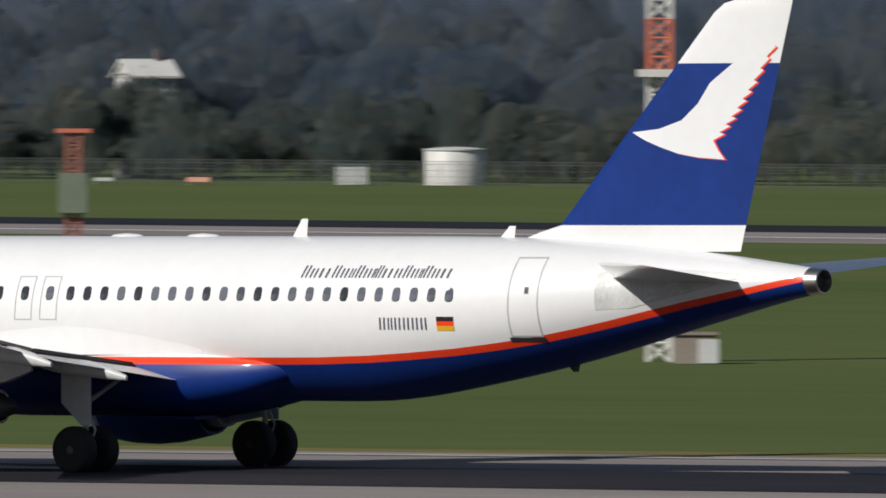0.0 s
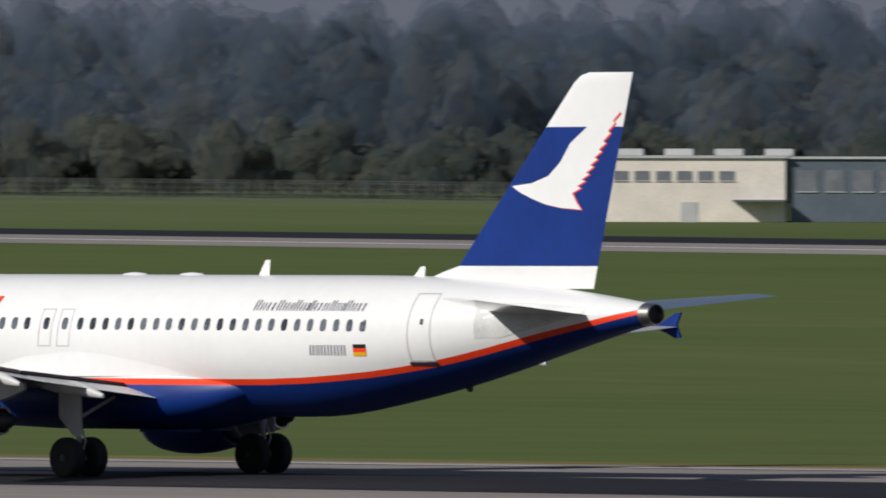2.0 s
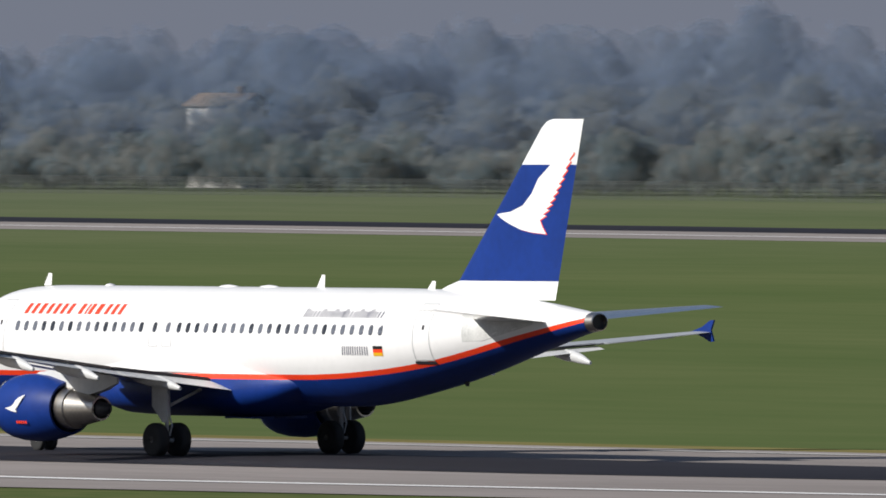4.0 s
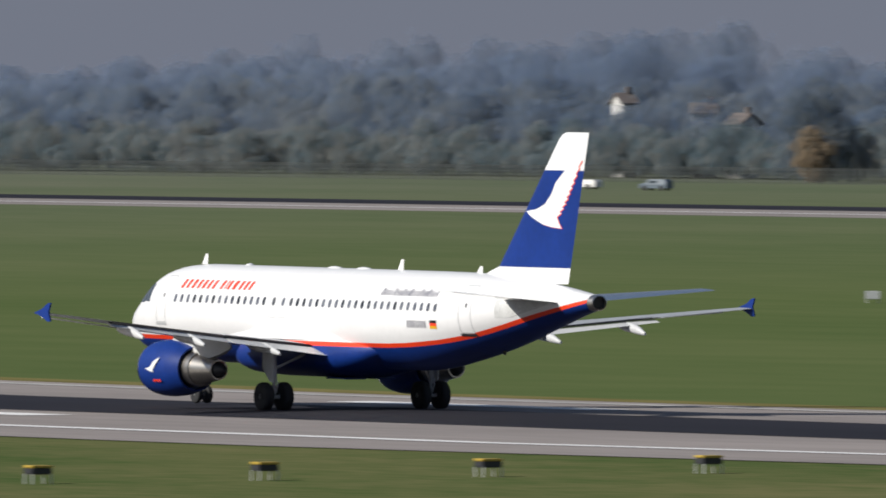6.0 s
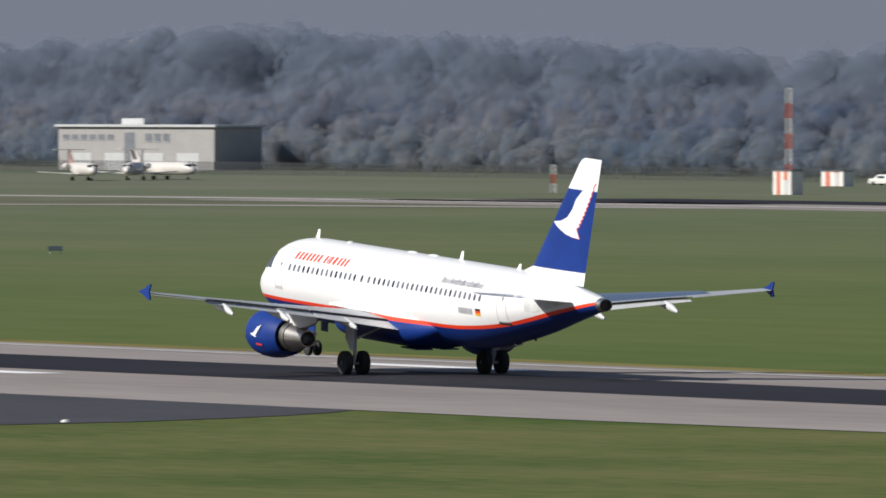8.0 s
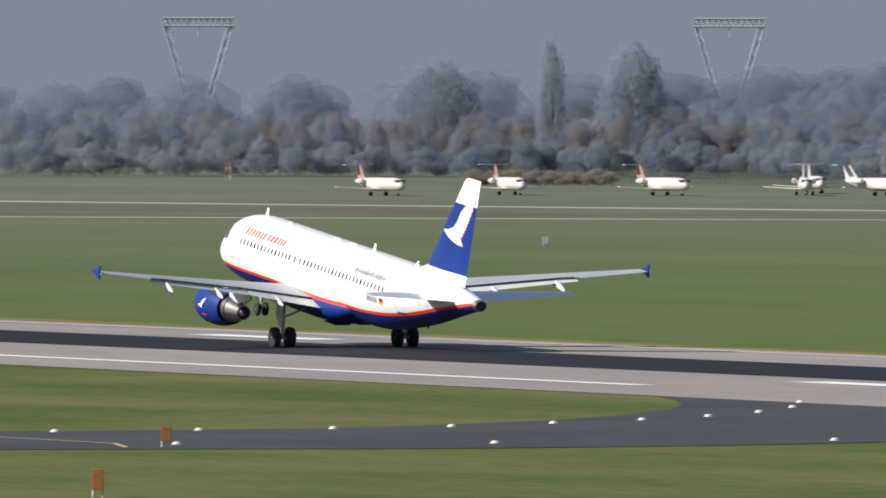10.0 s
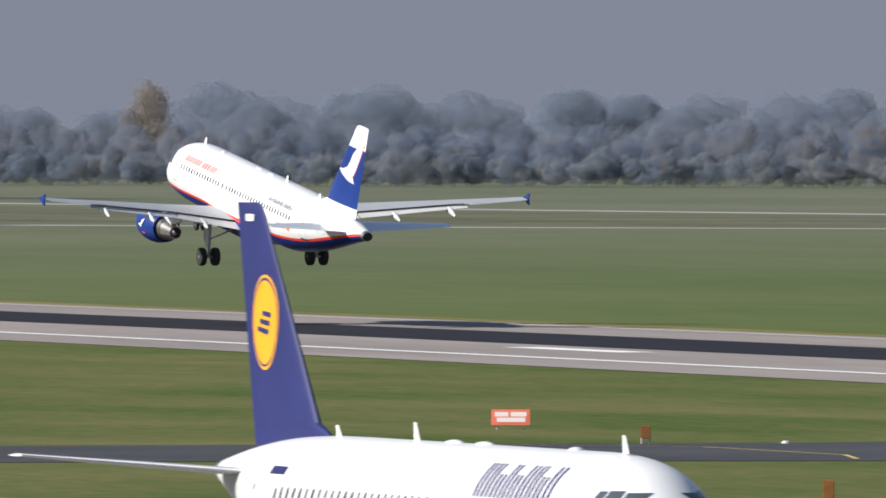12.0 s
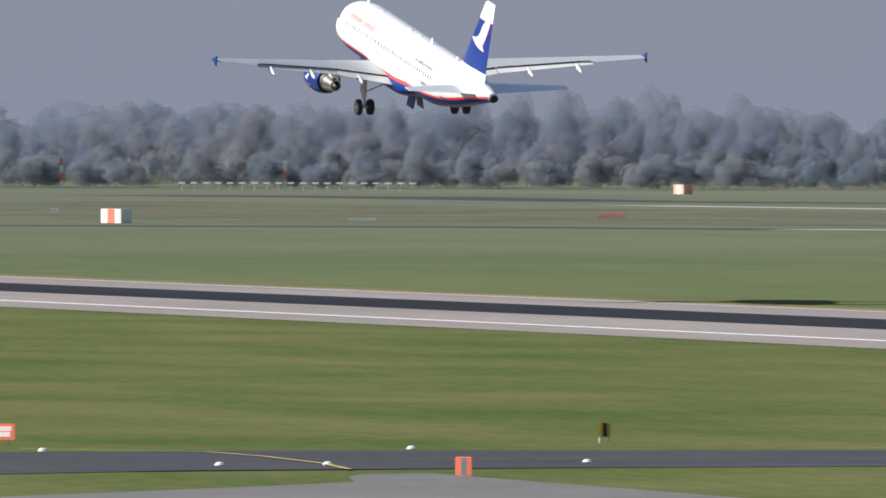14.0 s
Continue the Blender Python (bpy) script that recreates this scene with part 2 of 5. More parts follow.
def airliner(name, label, livery):
    """A twin-engined narrow-body airliner; its origin is on the ground under the main gear, the nose points to -x."""
    top_paint, belly_paint, line_paint, fence_paint, engine_paint, tail_paint = livery["paints"]
    plane = tagged(new(name), label, "airliner")
    xs = sorted(set([0.02, 0.06, 0.15, 0.3, 0.5, 0.75] + [1 + 0.35 * i for i in range(18)] + [7.5 + 1.0 * i for i in range(17)] + [24.5 + 0.5 * i for i in range(26)] + [37.2]))
    # fuselage in three coats of paint
    for nm, paint, seg, lo, hi in (("fuselage_upper", top_paint, 20, 1, 2), ("stripe", line_paint, 2, 0, 1), ("fuselage_lower", belly_paint, 10, -1, 0)):
        bm = bmesh.new()
        for side in (-1, 1):
            rings = []
            for x in xs:
                t, b, hw = section(x)
                z0, z1 = stripe(x)
                zc, hh = (t + b) / 2, (t - b) / 2
                ang = lambda z: math.asin(max(-1, min(1, (z - zc) / hh)))
                cut = [-math.pi / 2, ang(z0), ang(z1), math.pi / 2]
                a0, a1 = cut[lo + 1], cut[hi + 1]
                rings.append([(x - MG, side * hw * math.cos(a0 + (a1 - a0) * i / seg), zc + hh * math.sin(a0 + (a1 - a0) * i / seg)) for i in range(seg + 1)])
            loft(bm, rings, closed=False)
        part(nm, bm, paint, plane)
    # tail cone with its exhaust
    t, b, hw = section(37.2)
    zc = (t + b) / 2
    bm = bmesh.new()
    loft(bm, [circle(x - MG, 0, zc + dz, r, r * 0.86, 24) for x, r, dz in ((37.19, 0.40, 0), (37.55, 0.36, 0.01), (37.57, 0.32, 0.01), (37.35, 0.29, 0.01))], cap=False)
    cone = part("tail_cone", bm, M_STEEL, plane, "bare metal auxiliary exhaust ring")
    bm = bmesh.new()
    loft(bm, [circle(37.4 - MG, 0, zc, 0.31, 0.27, 24), circle(37.3 - MG, 0, zc, 0.1, 0.1, 24)])
    part("exhaust_opening", bm, M_BLACK, cone, "black exhaust opening")
    # cabin windows
    bm = bmesh.new()
    pts = []
    for i in range(14):
        a = 2 * math.pi * i / 14
        c, s = math.cos(a), math.sin(a)
        pts.append((0.118 * math.copysign(abs(c) ** 0.65, c), 0.172 * math.copysign(abs(s) ** 0.65, s)))
    ring = [bm.verts.new((x, 0, z)) for x, z in pts]
    back = [bm.verts.new((x * 1.15, 0.02, z * 1.12)) for x, z in pts]
    bm.faces.new(ring)
    for i in range(14):
        j = (i + 1) % 14
        bm.faces.new((ring[i], back[i], back[j], ring[j]))
    bmesh.ops.recalc_face_normals(bm, faces=bm.faces)
    me = bpy.data.meshes.new("window")
    bm.to_mesh(me)
    bm.free()
    me.materials.append(M_PANE)
    spots = [9.83 - 0.5334 * i for i in range(23)] + [-2.55, -3.34] + [-4.16 - 0.5334 * i for i in range(15)]
    for xa in spots:
        for side in (-1, 1):
            w = new("window", me)
            w.parent = plane
            p = skin(xa, 4.50, side, 0.006)
            w.matrix_local = Matrix.Translation(p) @ Euler((radians(-19), 0, 0 if side < 0 else math.pi), "XYZ").to_matrix().to_4x4()
    # doors: rims of thin seams, overwing exits, sills
    for side in (-1, 1):
        for nm, x0, x1, z0, z1, rim in (("rear_door", 11.55, 12.42, 3.45, 5.42, 0.035), ("front_door", -13.25, -12.40, 3.45, 5.42, 0.035), ("overwing_exit", -2.82, -2.28, 3.82, 4.92, 0.025), ("overwing_exit", -3.61, -3.07, 3.82, 4.92, 0.025)):
            bm = bmesh.new()
            band_on_skin(bm, x0, x0 + rim, z0, z1, side, 0.008, 10)
            band_on_skin(bm, x1 - rim, x1, z0, z1, side, 0.008, 10)
            band_on_skin(bm, x0 + rim, x1 - rim, z0, z0 + rim, side, 0.008, 1)
            band_on_skin(bm, x0 + rim, x1 - rim, z1 - rim, z1, side, 0.008, 1)
            d = part(nm, bm, M_SEAM, plane, "closed door outlined by a thin grey seam", False)
            if nm == "rear_door" or nm == "front_door":
                bm = bmesh.new()
                band_on_skin(bm, x0 - 0.05, x1 + 0.05, z0 - 0.11, z0 - 0.01, side, 0.02, 2)
                part("door_sill", bm, M_SEAM if nm == "front_door" else M_DARK, d, "dark scuffed door sill", False)
                bm = bmesh.new()
                band_on_skin(bm, (x0 + x1) / 2 + 0.04, (x0 + x1) / 2 + 0.15, 4.52, 4.68, side, 0.012, 2)
                part("door_pane", bm, M_DARK, d, "", False)
    # cockpit panes
    for side in (-1, 1):
        for x0, x1, x2, x3, z0, z1 in ((1.72, 2.30, 2.62, 2.25, 4.22, 5.02), (2.36, 2.98, 3.10, 2.70, 4.25, 5.06), (3.04, 3.62, 3.45, 3.16, 4.30, 5.05)):
            bm = bmesh.new()
            rows = []
            for i in range(7):
                u = i / 6
                z = z0 + (z1 - z0) * u
                a, b = x0 + (x3 - x0) * u, x1 + (x2 - x1) * u
                rows.append([bm.verts.new(skin(a + (b - a) * k / 3 - MG, min(z, section(a + (b - a) * k / 3)[0] - 0.03), side, 0.012)) for k in range(4)])
            for a, b in zip(rows, rows[1:]):
                for k in range(3):
                    bm.faces.new((a[k], a[k + 1], b[k + 1], b[k]))
            part("cockpit_pane", bm, M_GLASS, plane, "dark cockpit window pane")
    # wing box fairing round the belly, in the same three coats
    hull = ((9.6, 0.7, 2.3, 1.75), (10.4, 1.4, 2.75, 1.6), (11.6, 1.95, 3.2, 1.42), (13.5, 2.2, 3.35, 1.36), (17.5, 2.22, 3.35, 1.36), (19.2, 2.20, 3.32, 1.40), (20.0, 2.11, 3.28, 1.50), (20.8, 1.99, 3.22, 1.66), (21.5, 1.83, 3.14, 1.88), (22.1, 1.63, 3.06, 2.12), (22.5, 1.40, 3.00, 2.30))
    for nm, paint, seg, lo, hi in (("fairing_upper", top_paint, 5, 1, 2), ("fairing_stripe", line_paint, 2, 0, 1), ("belly_fairing", belly_paint, 12, -1, 0)):
        bm = bmesh.new()
        for side in (-1, 1):
            rings = []
            for x, hw, zt, zb in hull:
                z0, z1 = stripe(x)
                cut = [zb, min(z0, zt), min(z1, zt), zt]
                a0, a1 = cut[lo + 1], cut[hi + 1]
                zc, hh = (zt + zb) / 2, (zt - zb) / 2
                ring = []
                for i in range(seg + 1):
                    u = i / seg
                    if lo == -1:
                        u = 1 - math.cos(u * math.pi / 2)
                    elif lo == 1:
                        u = math.sin(u * math.pi / 2)
                    z = a0 + (a1 - a0) * u
                    ring.append((x - MG, side * hw * max(0.0, 1 - abs((z - zc) / hh) ** 2.5) ** 0.4, z))
                rings.append(ring)
            loft(bm, rings, closed=False)
        part(nm, bm, paint, plane)
    # white fillets over the wing roots
    for side in (-1, 1):
        bm = bmesh.new()
        rings = []
        for x, out, zt in ((10.6, 0.01, 3.0), (11.8, 0.12, 3.1), (13.5, 0.24, 3.45), (15.5, 0.26, 3.62), (17.0, 0.20, 3.52), (18.2, 0.13, 3.36), (19.2, 0.05, 3.20), (19.9, 0.0, 3.05)):
            ring = []
            for i in range(7):
                u = i / 6
                z = 2.95 + (zt + 0.12 - 2.95) * u
                p = skin(x - MG, z, side)
                ring.append((p.x, p.y + side * (out * (1 - u) ** 1.5 + 0.012 * (1 - u) - 0.01 * u), p.z))
            rings.append(ring)
        loft(bm, rings, closed=False)
        part("wing_fillet", bm, top_paint, plane)
    # wings
    for side in (-1, 1):
        bm = bmesh.new()
        ys = [1.2, 1.975, 4.2, 6.4, 9, 12, 15, 16.9]
        slab(bm, [(wing_le(y) - MG, wing_te(y) - MG - (0.55 if y < 13 else 0.0), side * y, wing_z(y), 0.13 - 0.0025 * y, 0) for y in ys], 14)
        wing = part("wing", bm, M_WING, plane)
        # drooped slat along the leading edge
        bm = bmesh.new()
        slab(bm, [(wing_le(y) - MG - 0.28, wing_le(y) - MG + 0.35, side * y, wing_z(y) - 0.13, 0.10, 0) for y in (2.6, 5.0, 7.0, 11, 16.3)], 8)
        part("slat", bm, M_PALE, wing)
        # flaps, lowered for the start
        for y0, y1 in ((2.15, 6.3), (6.4, 13.2)):
            bm = bmesh.new()
            secs = []
            for y in (y0, (y0 + y1) / 2, y1):
                c = 0.24 * (wing_te(y) - wing_le(y))
                secs.append((wing_te(y) - MG - 0.62, wing_te(y) - MG - 0.62 + c, side * y, wing_z(y) - 0.10, 0.10, 0))
            slab(bm, secs, 8)
            for v in bm.verts:
                y = abs(v.co.y)
                v.co.z -= max(0, v.co.x - (wing_te(y) - MG - 0.62)) * 0.22
            part("flap", bm, M_PALE, wing, "pale flap lowered at the trailing edge")
        bm = bmesh.new()
        slab(bm, [(wing_te(y) - MG - 0.45, wing_te(y) - MG + 0.05, side * y, wing_z(y) - 0.01, 0.06, 0) for y in (13.3, 16.5)], 6)
        part("aileron", bm, M_WING, wing)
        # dark strip ahead of the flaps, painted for the shade in the gap
        bm = bmesh.new()
        for y0, y1 in ((2.2, 6.3), (6.45, 13.1)):
            loft(bm, [[(wing_te(y) - MG - 0.64, side * y, wing_z(y) + 0.02), (wing_te(y) - MG - 0.50, side * y, wing_z(y) + 0.03), (wing_te(y) - MG - 0.50, side * y, wing_z(y) - 0.06), (wing_te(y) - MG - 0.64, side * y, wing_z(y) - 0.07)] for y in (y0, y1)])
        part("flap_gap", bm, M_DARK, wing, "", False)
        # flap track fairings
        for y, ln in ((4.6, 2.9), (8.6, 2.7), (12.1, 2.3)):
            bm = bmesh.new()
            te, z = wing_te(y) - MG, wing_z(y)
            loft(bm, [circle(te - ln * 0.62 + ln * u, side * y, z - 0.22 - dz, 0.17 * k, 0.21 * k, 16) for u, k, dz in ((0, 0.05, 0), (0.12, 0.6, 0.02), (0.35, 1, 0.06), (0.6, 1, 0.12), (0.8, 0.8, 0.22), (0.93, 0.5, 0.30), (1.0, 0.3, 0.34))])
            part("flap_track_fairing", bm, M_PALE, wing, "pale pod hanging under the flap")
        # wing tip fence
        bm = bmesh.new()
        z, le, te = wing_z(16.95), wing_le(16.95) - MG, wing_te(16.95) - MG
        outline = [(le - 0.05, 0), (te - 0.55, 0.22), (te - 0.10, 0.48), (te + 0.12, 0.50), (te - 0.06, 0.08), (te + 0.10, -0.36), (te - 0.12, -0.38), (te - 0.5, -0.20), (le + 0.3, -0.06)]
        f = bm.faces.new([bm.verts.new((x, side * 16.93, z + 0.88 * h)) for x, h in outline])
        ex = bmesh.ops.extrude_face_region(bm, geom=[f])
        for v in ex["geom"]:
            if isinstance(v, bmesh.types.BMVert):
                v.co.y += side * 0.07
        bmesh.ops.recalc_face_normals(bm, faces=bm.faces)
        part("wing_tip_fence", bm, fence_paint, wing, "arrow-shaped wing tip fence", False)
        # engine
        ey, ez = side * 5.75, 1.70
        bm = bmesh.new()
        spin_x(bm, [(11.40 - MG, 0.86), (11.34 - MG, 0.93), (11.42 - MG, 1.00), (11.72 - MG, 1.10), (12.22 - MG, 1.17), (12.92 - MG, 1.19), (13.62 - MG, 1.14), (14.22 - MG, 1.03), (14.67 - MG, 0.93), (14.67 - MG, 0.86), (14.22 - MG, 0.85)], ey, ez, 40, cap=False)
        nac = part("engine_nacelle", bm, engine_paint, plane)
        bm = bmesh.new()
        spin_x(bm, [(11.62 - MG, 0.80), (11.36 - MG, 0.88), (11.31 - MG, 0.95), (11.40 - MG, 1.003), (11.57 - MG, 1.055)], ey, ez, 40, cap=False)
        part("inlet_lip", bm, M_CHROME, nac, "polished metal inlet lip")
        bm = bmesh.new()
        spin_x(bm, [(12.52 - MG, 0.82), (12.50 - MG, 0.3), (12.22 - MG, 0.18), (12.02 - MG, 0.02)], ey, ez, 28)
        part("fan", bm, M_DARK, nac)
        bm = bmesh.new()
        spin_x(bm, [(13.92 - MG, 0.80), (14.62 - MG, 0.77), (15.12 - MG, 0.72), (15.14 - MG, 0.66), (16.02 - MG, 0.50), (16.52 - MG, 0.42), (16.52 - MG, 0.36), (16.12 - MG, 0.34)], ey, ez, 36)
        part("core_cowl", bm, M_STEEL, nac, "bare metal core exhaust cowl")
        bm = bmesh.new()
        spin_x(bm, [(16.22 - MG, 0.34), (16.55 - MG, 0.30), (16.87 - MG, 0.2), (17.02 - MG, 0.03)], ey, ez, 20)
        part("exhaust_plug", bm, M_DARK, nac, "dark exhaust plug")
        bm = bmesh.new()
        loft(bm, [[(x - MG, ey - w, z0), (x - MG, ey + w, z0), (x - MG, ey + w * 0.8, z1), (x - MG, ey - w * 0.8, z1)] for x, w, z0, z1 in ((12.4, 0.05, 2.72, 2.76), (13.0, 0.2, 2.55, 2.95), (14.2, 0.22, 2.35, 3.05), (15.6, 0.2, 2.1, 3.0), (16.8, 0.14, 2.35, 2.9), (17.5, 0.05, 2.6, 2.8))])
        part("pylon", bm, M_PALE, plane, "", False)
        if livery["marks"] and side < 0:
            bm = bmesh.new()
            bird(bm, lambda u, v: (12.42 + u * 1.05 - MG, ey - math.sqrt(1.2 ** 2 - (v * 0.62 - 0.15) ** 2) - 0.012, ez + v * 0.62 - 0.15))
            part("emblem", bm, M_WHITE, nac, "white bird-like shape", False)
            bm = bmesh.new()
            for i in range(5):
                x0, z0 = 12.95 + 0.13 * i - MG, ez - 0.55
                yy = ey - math.sqrt(1.2 ** 2 - 0.55 ** 2) - 0.02
                bm.faces.new([bm.verts.new(p) for p in ((x0, yy, z0), (x0 + 0.09, yy, z0), (x0 + 0.09, yy - 0.03, z0 + 0.1), (x0, yy - 0.03, z0 + 0.1))])
            part("lettering_bars", bm, M_RED, nac, "small red and white lettering", False)
        # tailplane
        bm = bmesh.new()
        slab(bm, [(le - MG, te - MG, side * y, z, 0.10, 0) for y, le, te, z in ((0.3, 31.5, 35.5, 4.80), (1.2, 32.05, 35.55, 4.88), (3.7, 33.6, 36.0, 5.11), (6.22, 35.15, 36.45, 5.34))], 12)
        for v in bm.verts:
            v.co.z -= (v.co.x - (34.2 - MG)) * 0.025
        part("tailplane", bm, M_GLOSSWHITE, plane)
        # scuffed plate on which the tailplane root slides
        bm = bmesh.new()
        rows = [[bm.verts.new(skin(x - MG, z0 + (z1 - z0) * k / 4, side, 0.01)) for k in range(5)] for x, z0, z1 in ((31.7, 4.12, 5.02), (32.6, 4.16, 5.16), (33.6, 4.40, 5.14), (34.6, 4.64, 5.08), (35.5, 4.88, 5.02))]
        for r0, r1 in zip(rows, rows[1:]):
            for k in range(4):
                bm.faces.new((r0[k], r0[k + 1], r1[k + 1], r1[k]))
        part("root_plate", bm, M_PLATE, plane, "pale grey scuffed plate at the tailplane root")
        # main gear
        bm = bmesh.new()
        gy = side * 3.795
        tube(bm, (0, gy, 0.58), (0, gy, 1.45), 0.075)
        tube(bm, (0, gy, 1.35), (-0.05, gy, 2.75), 0.13)
        tube(bm, (0, gy - 0.62, 0.58), (0, gy + 0.62, 0.58), 0.07)
        tube(bm, (0, gy, 1.75), (-0.05, side * 2.3, 2.35), 0.06)
        tube(bm, (0.16, gy, 0.75), (0.3, gy, 1.1), 0.03)
        tube(bm, (0.3, gy, 1.1), (0.12, gy, 1.5), 0.03)
        gear = part("main_gear", bm, M_STRUT, plane)
        for dy in (-0.464, 0.464):
            wheel(gear, "main_wheel", 0, gy + dy, 0.6, 0.6, 0.42)
        bm = bmesh.new()
        box(bm, -0.1, 1.5, 0, side * 0.95, -0.03, 0.03, 0.01)
        bay = part("gear_bay_door", bm, belly_paint, plane, "", False)
        bay.matrix_local = pose(0, side * 0.25, 1.36)
        bm = bmesh.new()
        loft(bm, [[(x, gy + side * out, z) for x, z in ((-0.62, 2.62), (-0.62, 1.78), (0.0, 1.22), (0.30, 1.22), (0.30, 2.62))] for out in (0.16, 0.20)])
        part("gear_leg_door", bm, M_PALE, gear, "pale flat door on the gear leg", False)
    # fin in three coats
    le = lambda z: 29.66 + (z - 6.2) * 0.888 - MG
    te = lambda z: 35.1 + (z - 5.7) * 0.258 - MG
    zs = livery["fin"]
    th = lambda z: 0.115 - 0.004 * (z - 6)
    for i, (z0, z1) in enumerate(zip(zs, zs[1:])):
        bm = bmesh.new()
        if i == 0:
            slab(bm, [(28.3 - MG, te(5.55), 0, 5.55, 0.05, 1), (28.5 - MG, te(5.85), 0, 5.85, 0.07, 1), (29.0 - MG, te(6.0), 0, 6.02, 0.09, 1), (le(z1), te(z1), 0, z1, th(z1), 1)], 14)
        elif i == len(zs) - 2:
            slab(bm, [(le(z0), te(z0), 0, z0, th(z0), 1), (le(z1 - 0.3), te(z1 - 0.3), 0, z1 - 0.3, th(z1), 1), (le(z1 - 0.08) + 0.1, te(z1 - 0.08), 0, z1 - 0.08, th(z1) * 0.9, 1), (le(z1) + 0.35, te(z1), 0, z1, th(z1) * 0.5, 1)], 14)
        else:
            slab(bm, [(le(z0), te(z0), 0, z0, th(z0), 1), (le(z1), te(z1), 0, z1, th(z1), 1)], 14)
        part(("fin_root", "fin_panel", "fin_tip")[i], bm, tail_paint[i], plane)
    def fin_half(x, z):
        c = te(z) - le(z)
        u2 = min(1, max(0, (x - le(z)) / c))
        return th(z) * c * 2.9 * (0.2969 * math.sqrt(u2) - 0.126 * u2 - 0.3516 * u2 ** 2 + 0.2843 * u2 ** 3 - 0.1 * u2 ** 4) + 0.022
    if livery["marks"]:
        for side in (-1, 1):
            bm = bmesh.new()
            def on_fin(u, v, lift=0.0):
                z = 7.82 + v * 2.83
                x = 31.9 + u * 4.2 - MG
                return (x, side * (fin_half(x, z) + lift), z)
            bird(bm, on_fin)
            part("emblem", bm, M_WHITE, plane, "white bird-like shape on the fin", False)
            bm = bmesh.new()
            bird(bm, lambda u, v: on_fin(u, v, -0.008), shift=(0.013, -0.007))
            part("emblem_edge", bm, M_RED, plane, "red serrated edge of the white shape", False)
    else:
        for side in (-1, 1):
            for nm, r, paint, lift in (("disc", 1.22, M_YELLOW, 0.0), ("disc_ring", 1.24, M_NAVY, 0.006)):
                bm = bmesh.new()
                n = 40
                zc, xc = 8.70, 33.95 - MG
                p = lambda rr, a: (xc + rr * math.cos(a), side * (fin_half(xc + rr * math.cos(a), zc + rr * math.sin(a)) + lift), zc + rr * math.sin(a))
                if nm == "disc":
                    c = bm.verts.new(p(0, 0))
                    rim = [[bm.verts.new(p(r * k, 2 * math.pi * i / n)) for i in range(n)] for k in (0.5, 1)]
                    for i in range(n):
                        j = (i + 1) % n
                        bm.faces.new((c, rim[0][i], rim[0][j]))
                        bm.faces.new((rim[0][i], rim[1][i], rim[1][j], rim[0][j]))
                else:
                    rim = [[bm.verts.new(p(r * k, 2 * math.pi * i / n)) for i in range(n)] for k in (0.87, 0.92)]
                    for i in range(n):
                        j = (i + 1) % n
                        bm.faces.new((rim[0][i], rim[1][i], rim[1][j], rim[0][j]))
                    for k in range(3):
                        bm.faces.new([bm.verts.new((xc + dx, side * (fin_half(xc, zc) + 0.02), zc + dz)) for dx, dz in ((-0.6 + 0.1 * k, 0.25 - 0.22 * k), (0.15 + 0.2 * k, 0.30 - 0.2 * k), (0.15 + 0.2 * k, 0.18 - 0.2 * k), (-0.55 + 0.1 * k, 0.12 - 0.22 * k))])
                part(nm, bm, paint, plane, "round yellow mark" if nm == "disc" else "thin dark blue ring and bars", False)
        for side in (-1, 1):
            bm = bmesh.new()
            bm.faces.new([bm.verts.new((x - MG, side * (fin_half(x - MG, z) + 0.01), z)) for x, z in ((35.0, 11.28), (35.75, 11.28), (35.75, 11.46), (35.0, 11.46))])
            part("fin_marking", bm, M_WHITE, plane, "small white mark at the fin tip", False)
    # nose gear
    bm = bmesh.new()
    nx = -12.64
    tube(bm, (nx, 0, 0.38), (nx, 0, 0.9), 0.05)
    tube(bm, (nx, 0, 0.85), (nx + 0.12, 0, 2.0), 0.085)
    tube(bm, (nx, -0.3, 0.38), (nx, 0.3, 0.38), 0.045)
    tube(bm, (nx, 0, 1.0), (nx - 0.9, 0, 1.9), 0.04)
    gear = part("nose_gear", bm, M_STRUT, plane)
    for dy in (-0.25, 0.25):
        wheel(gear, "nose_wheel", nx, dy, 0.38, 0.38, 0.22)
    for side in (-1, 1):
        bm = bmesh.new()
        box(bm, nx + 0.15, nx + 0.95, side * 0.34, side * 0.37, 1.25, 1.95, 0.01)
        part("nose_gear_door", bm, belly_paint, gear, "", False)
    for yy in (-0.16, 0.16):
        bm = bmesh.new()
        tube(bm, (nx - 0.09, yy, 1.05), (nx - 0.15, yy, 1.05), 0.09)
        part("taxi_light", bm, M_CHROME, gear)
    # aerials on the roof and under the belly
    for xa, h, z0, lean in ((-12.3, 0.44, 5.9, 0.22), (4.0, 0.46, 5.9, 0.25), (10.4, 0.30, 5.88, 0.15)):
        bm = bmesh.new()
        slab(bm, [(xa - 0.42 + 0.1, xa + 0.12, 0, z0, 0.05, 1), (xa - 0.02, xa + 0.16, 0, z0 + h, 0.05, 1)], 6)
        part("blade_aerial", bm, M_WHITE, plane)
    for xa, ln in ((0.9, 0.55), (-1.5, 0.55), (-8.6, 0.2)):
        bm = bmesh.new()
        loft(bm, [circle(xa + u * ln, 0, 5.89, 0.2 * k + 0.01, 0.10 * k + 0.005, 12) for u, k in ((-1, 0.05), (-0.7, 0.7), (0, 1), (0.7, 0.7), (1, 0.05))])
        part("roof_aerial", bm, M_WHITE, plane)
    bm = bmesh.new()
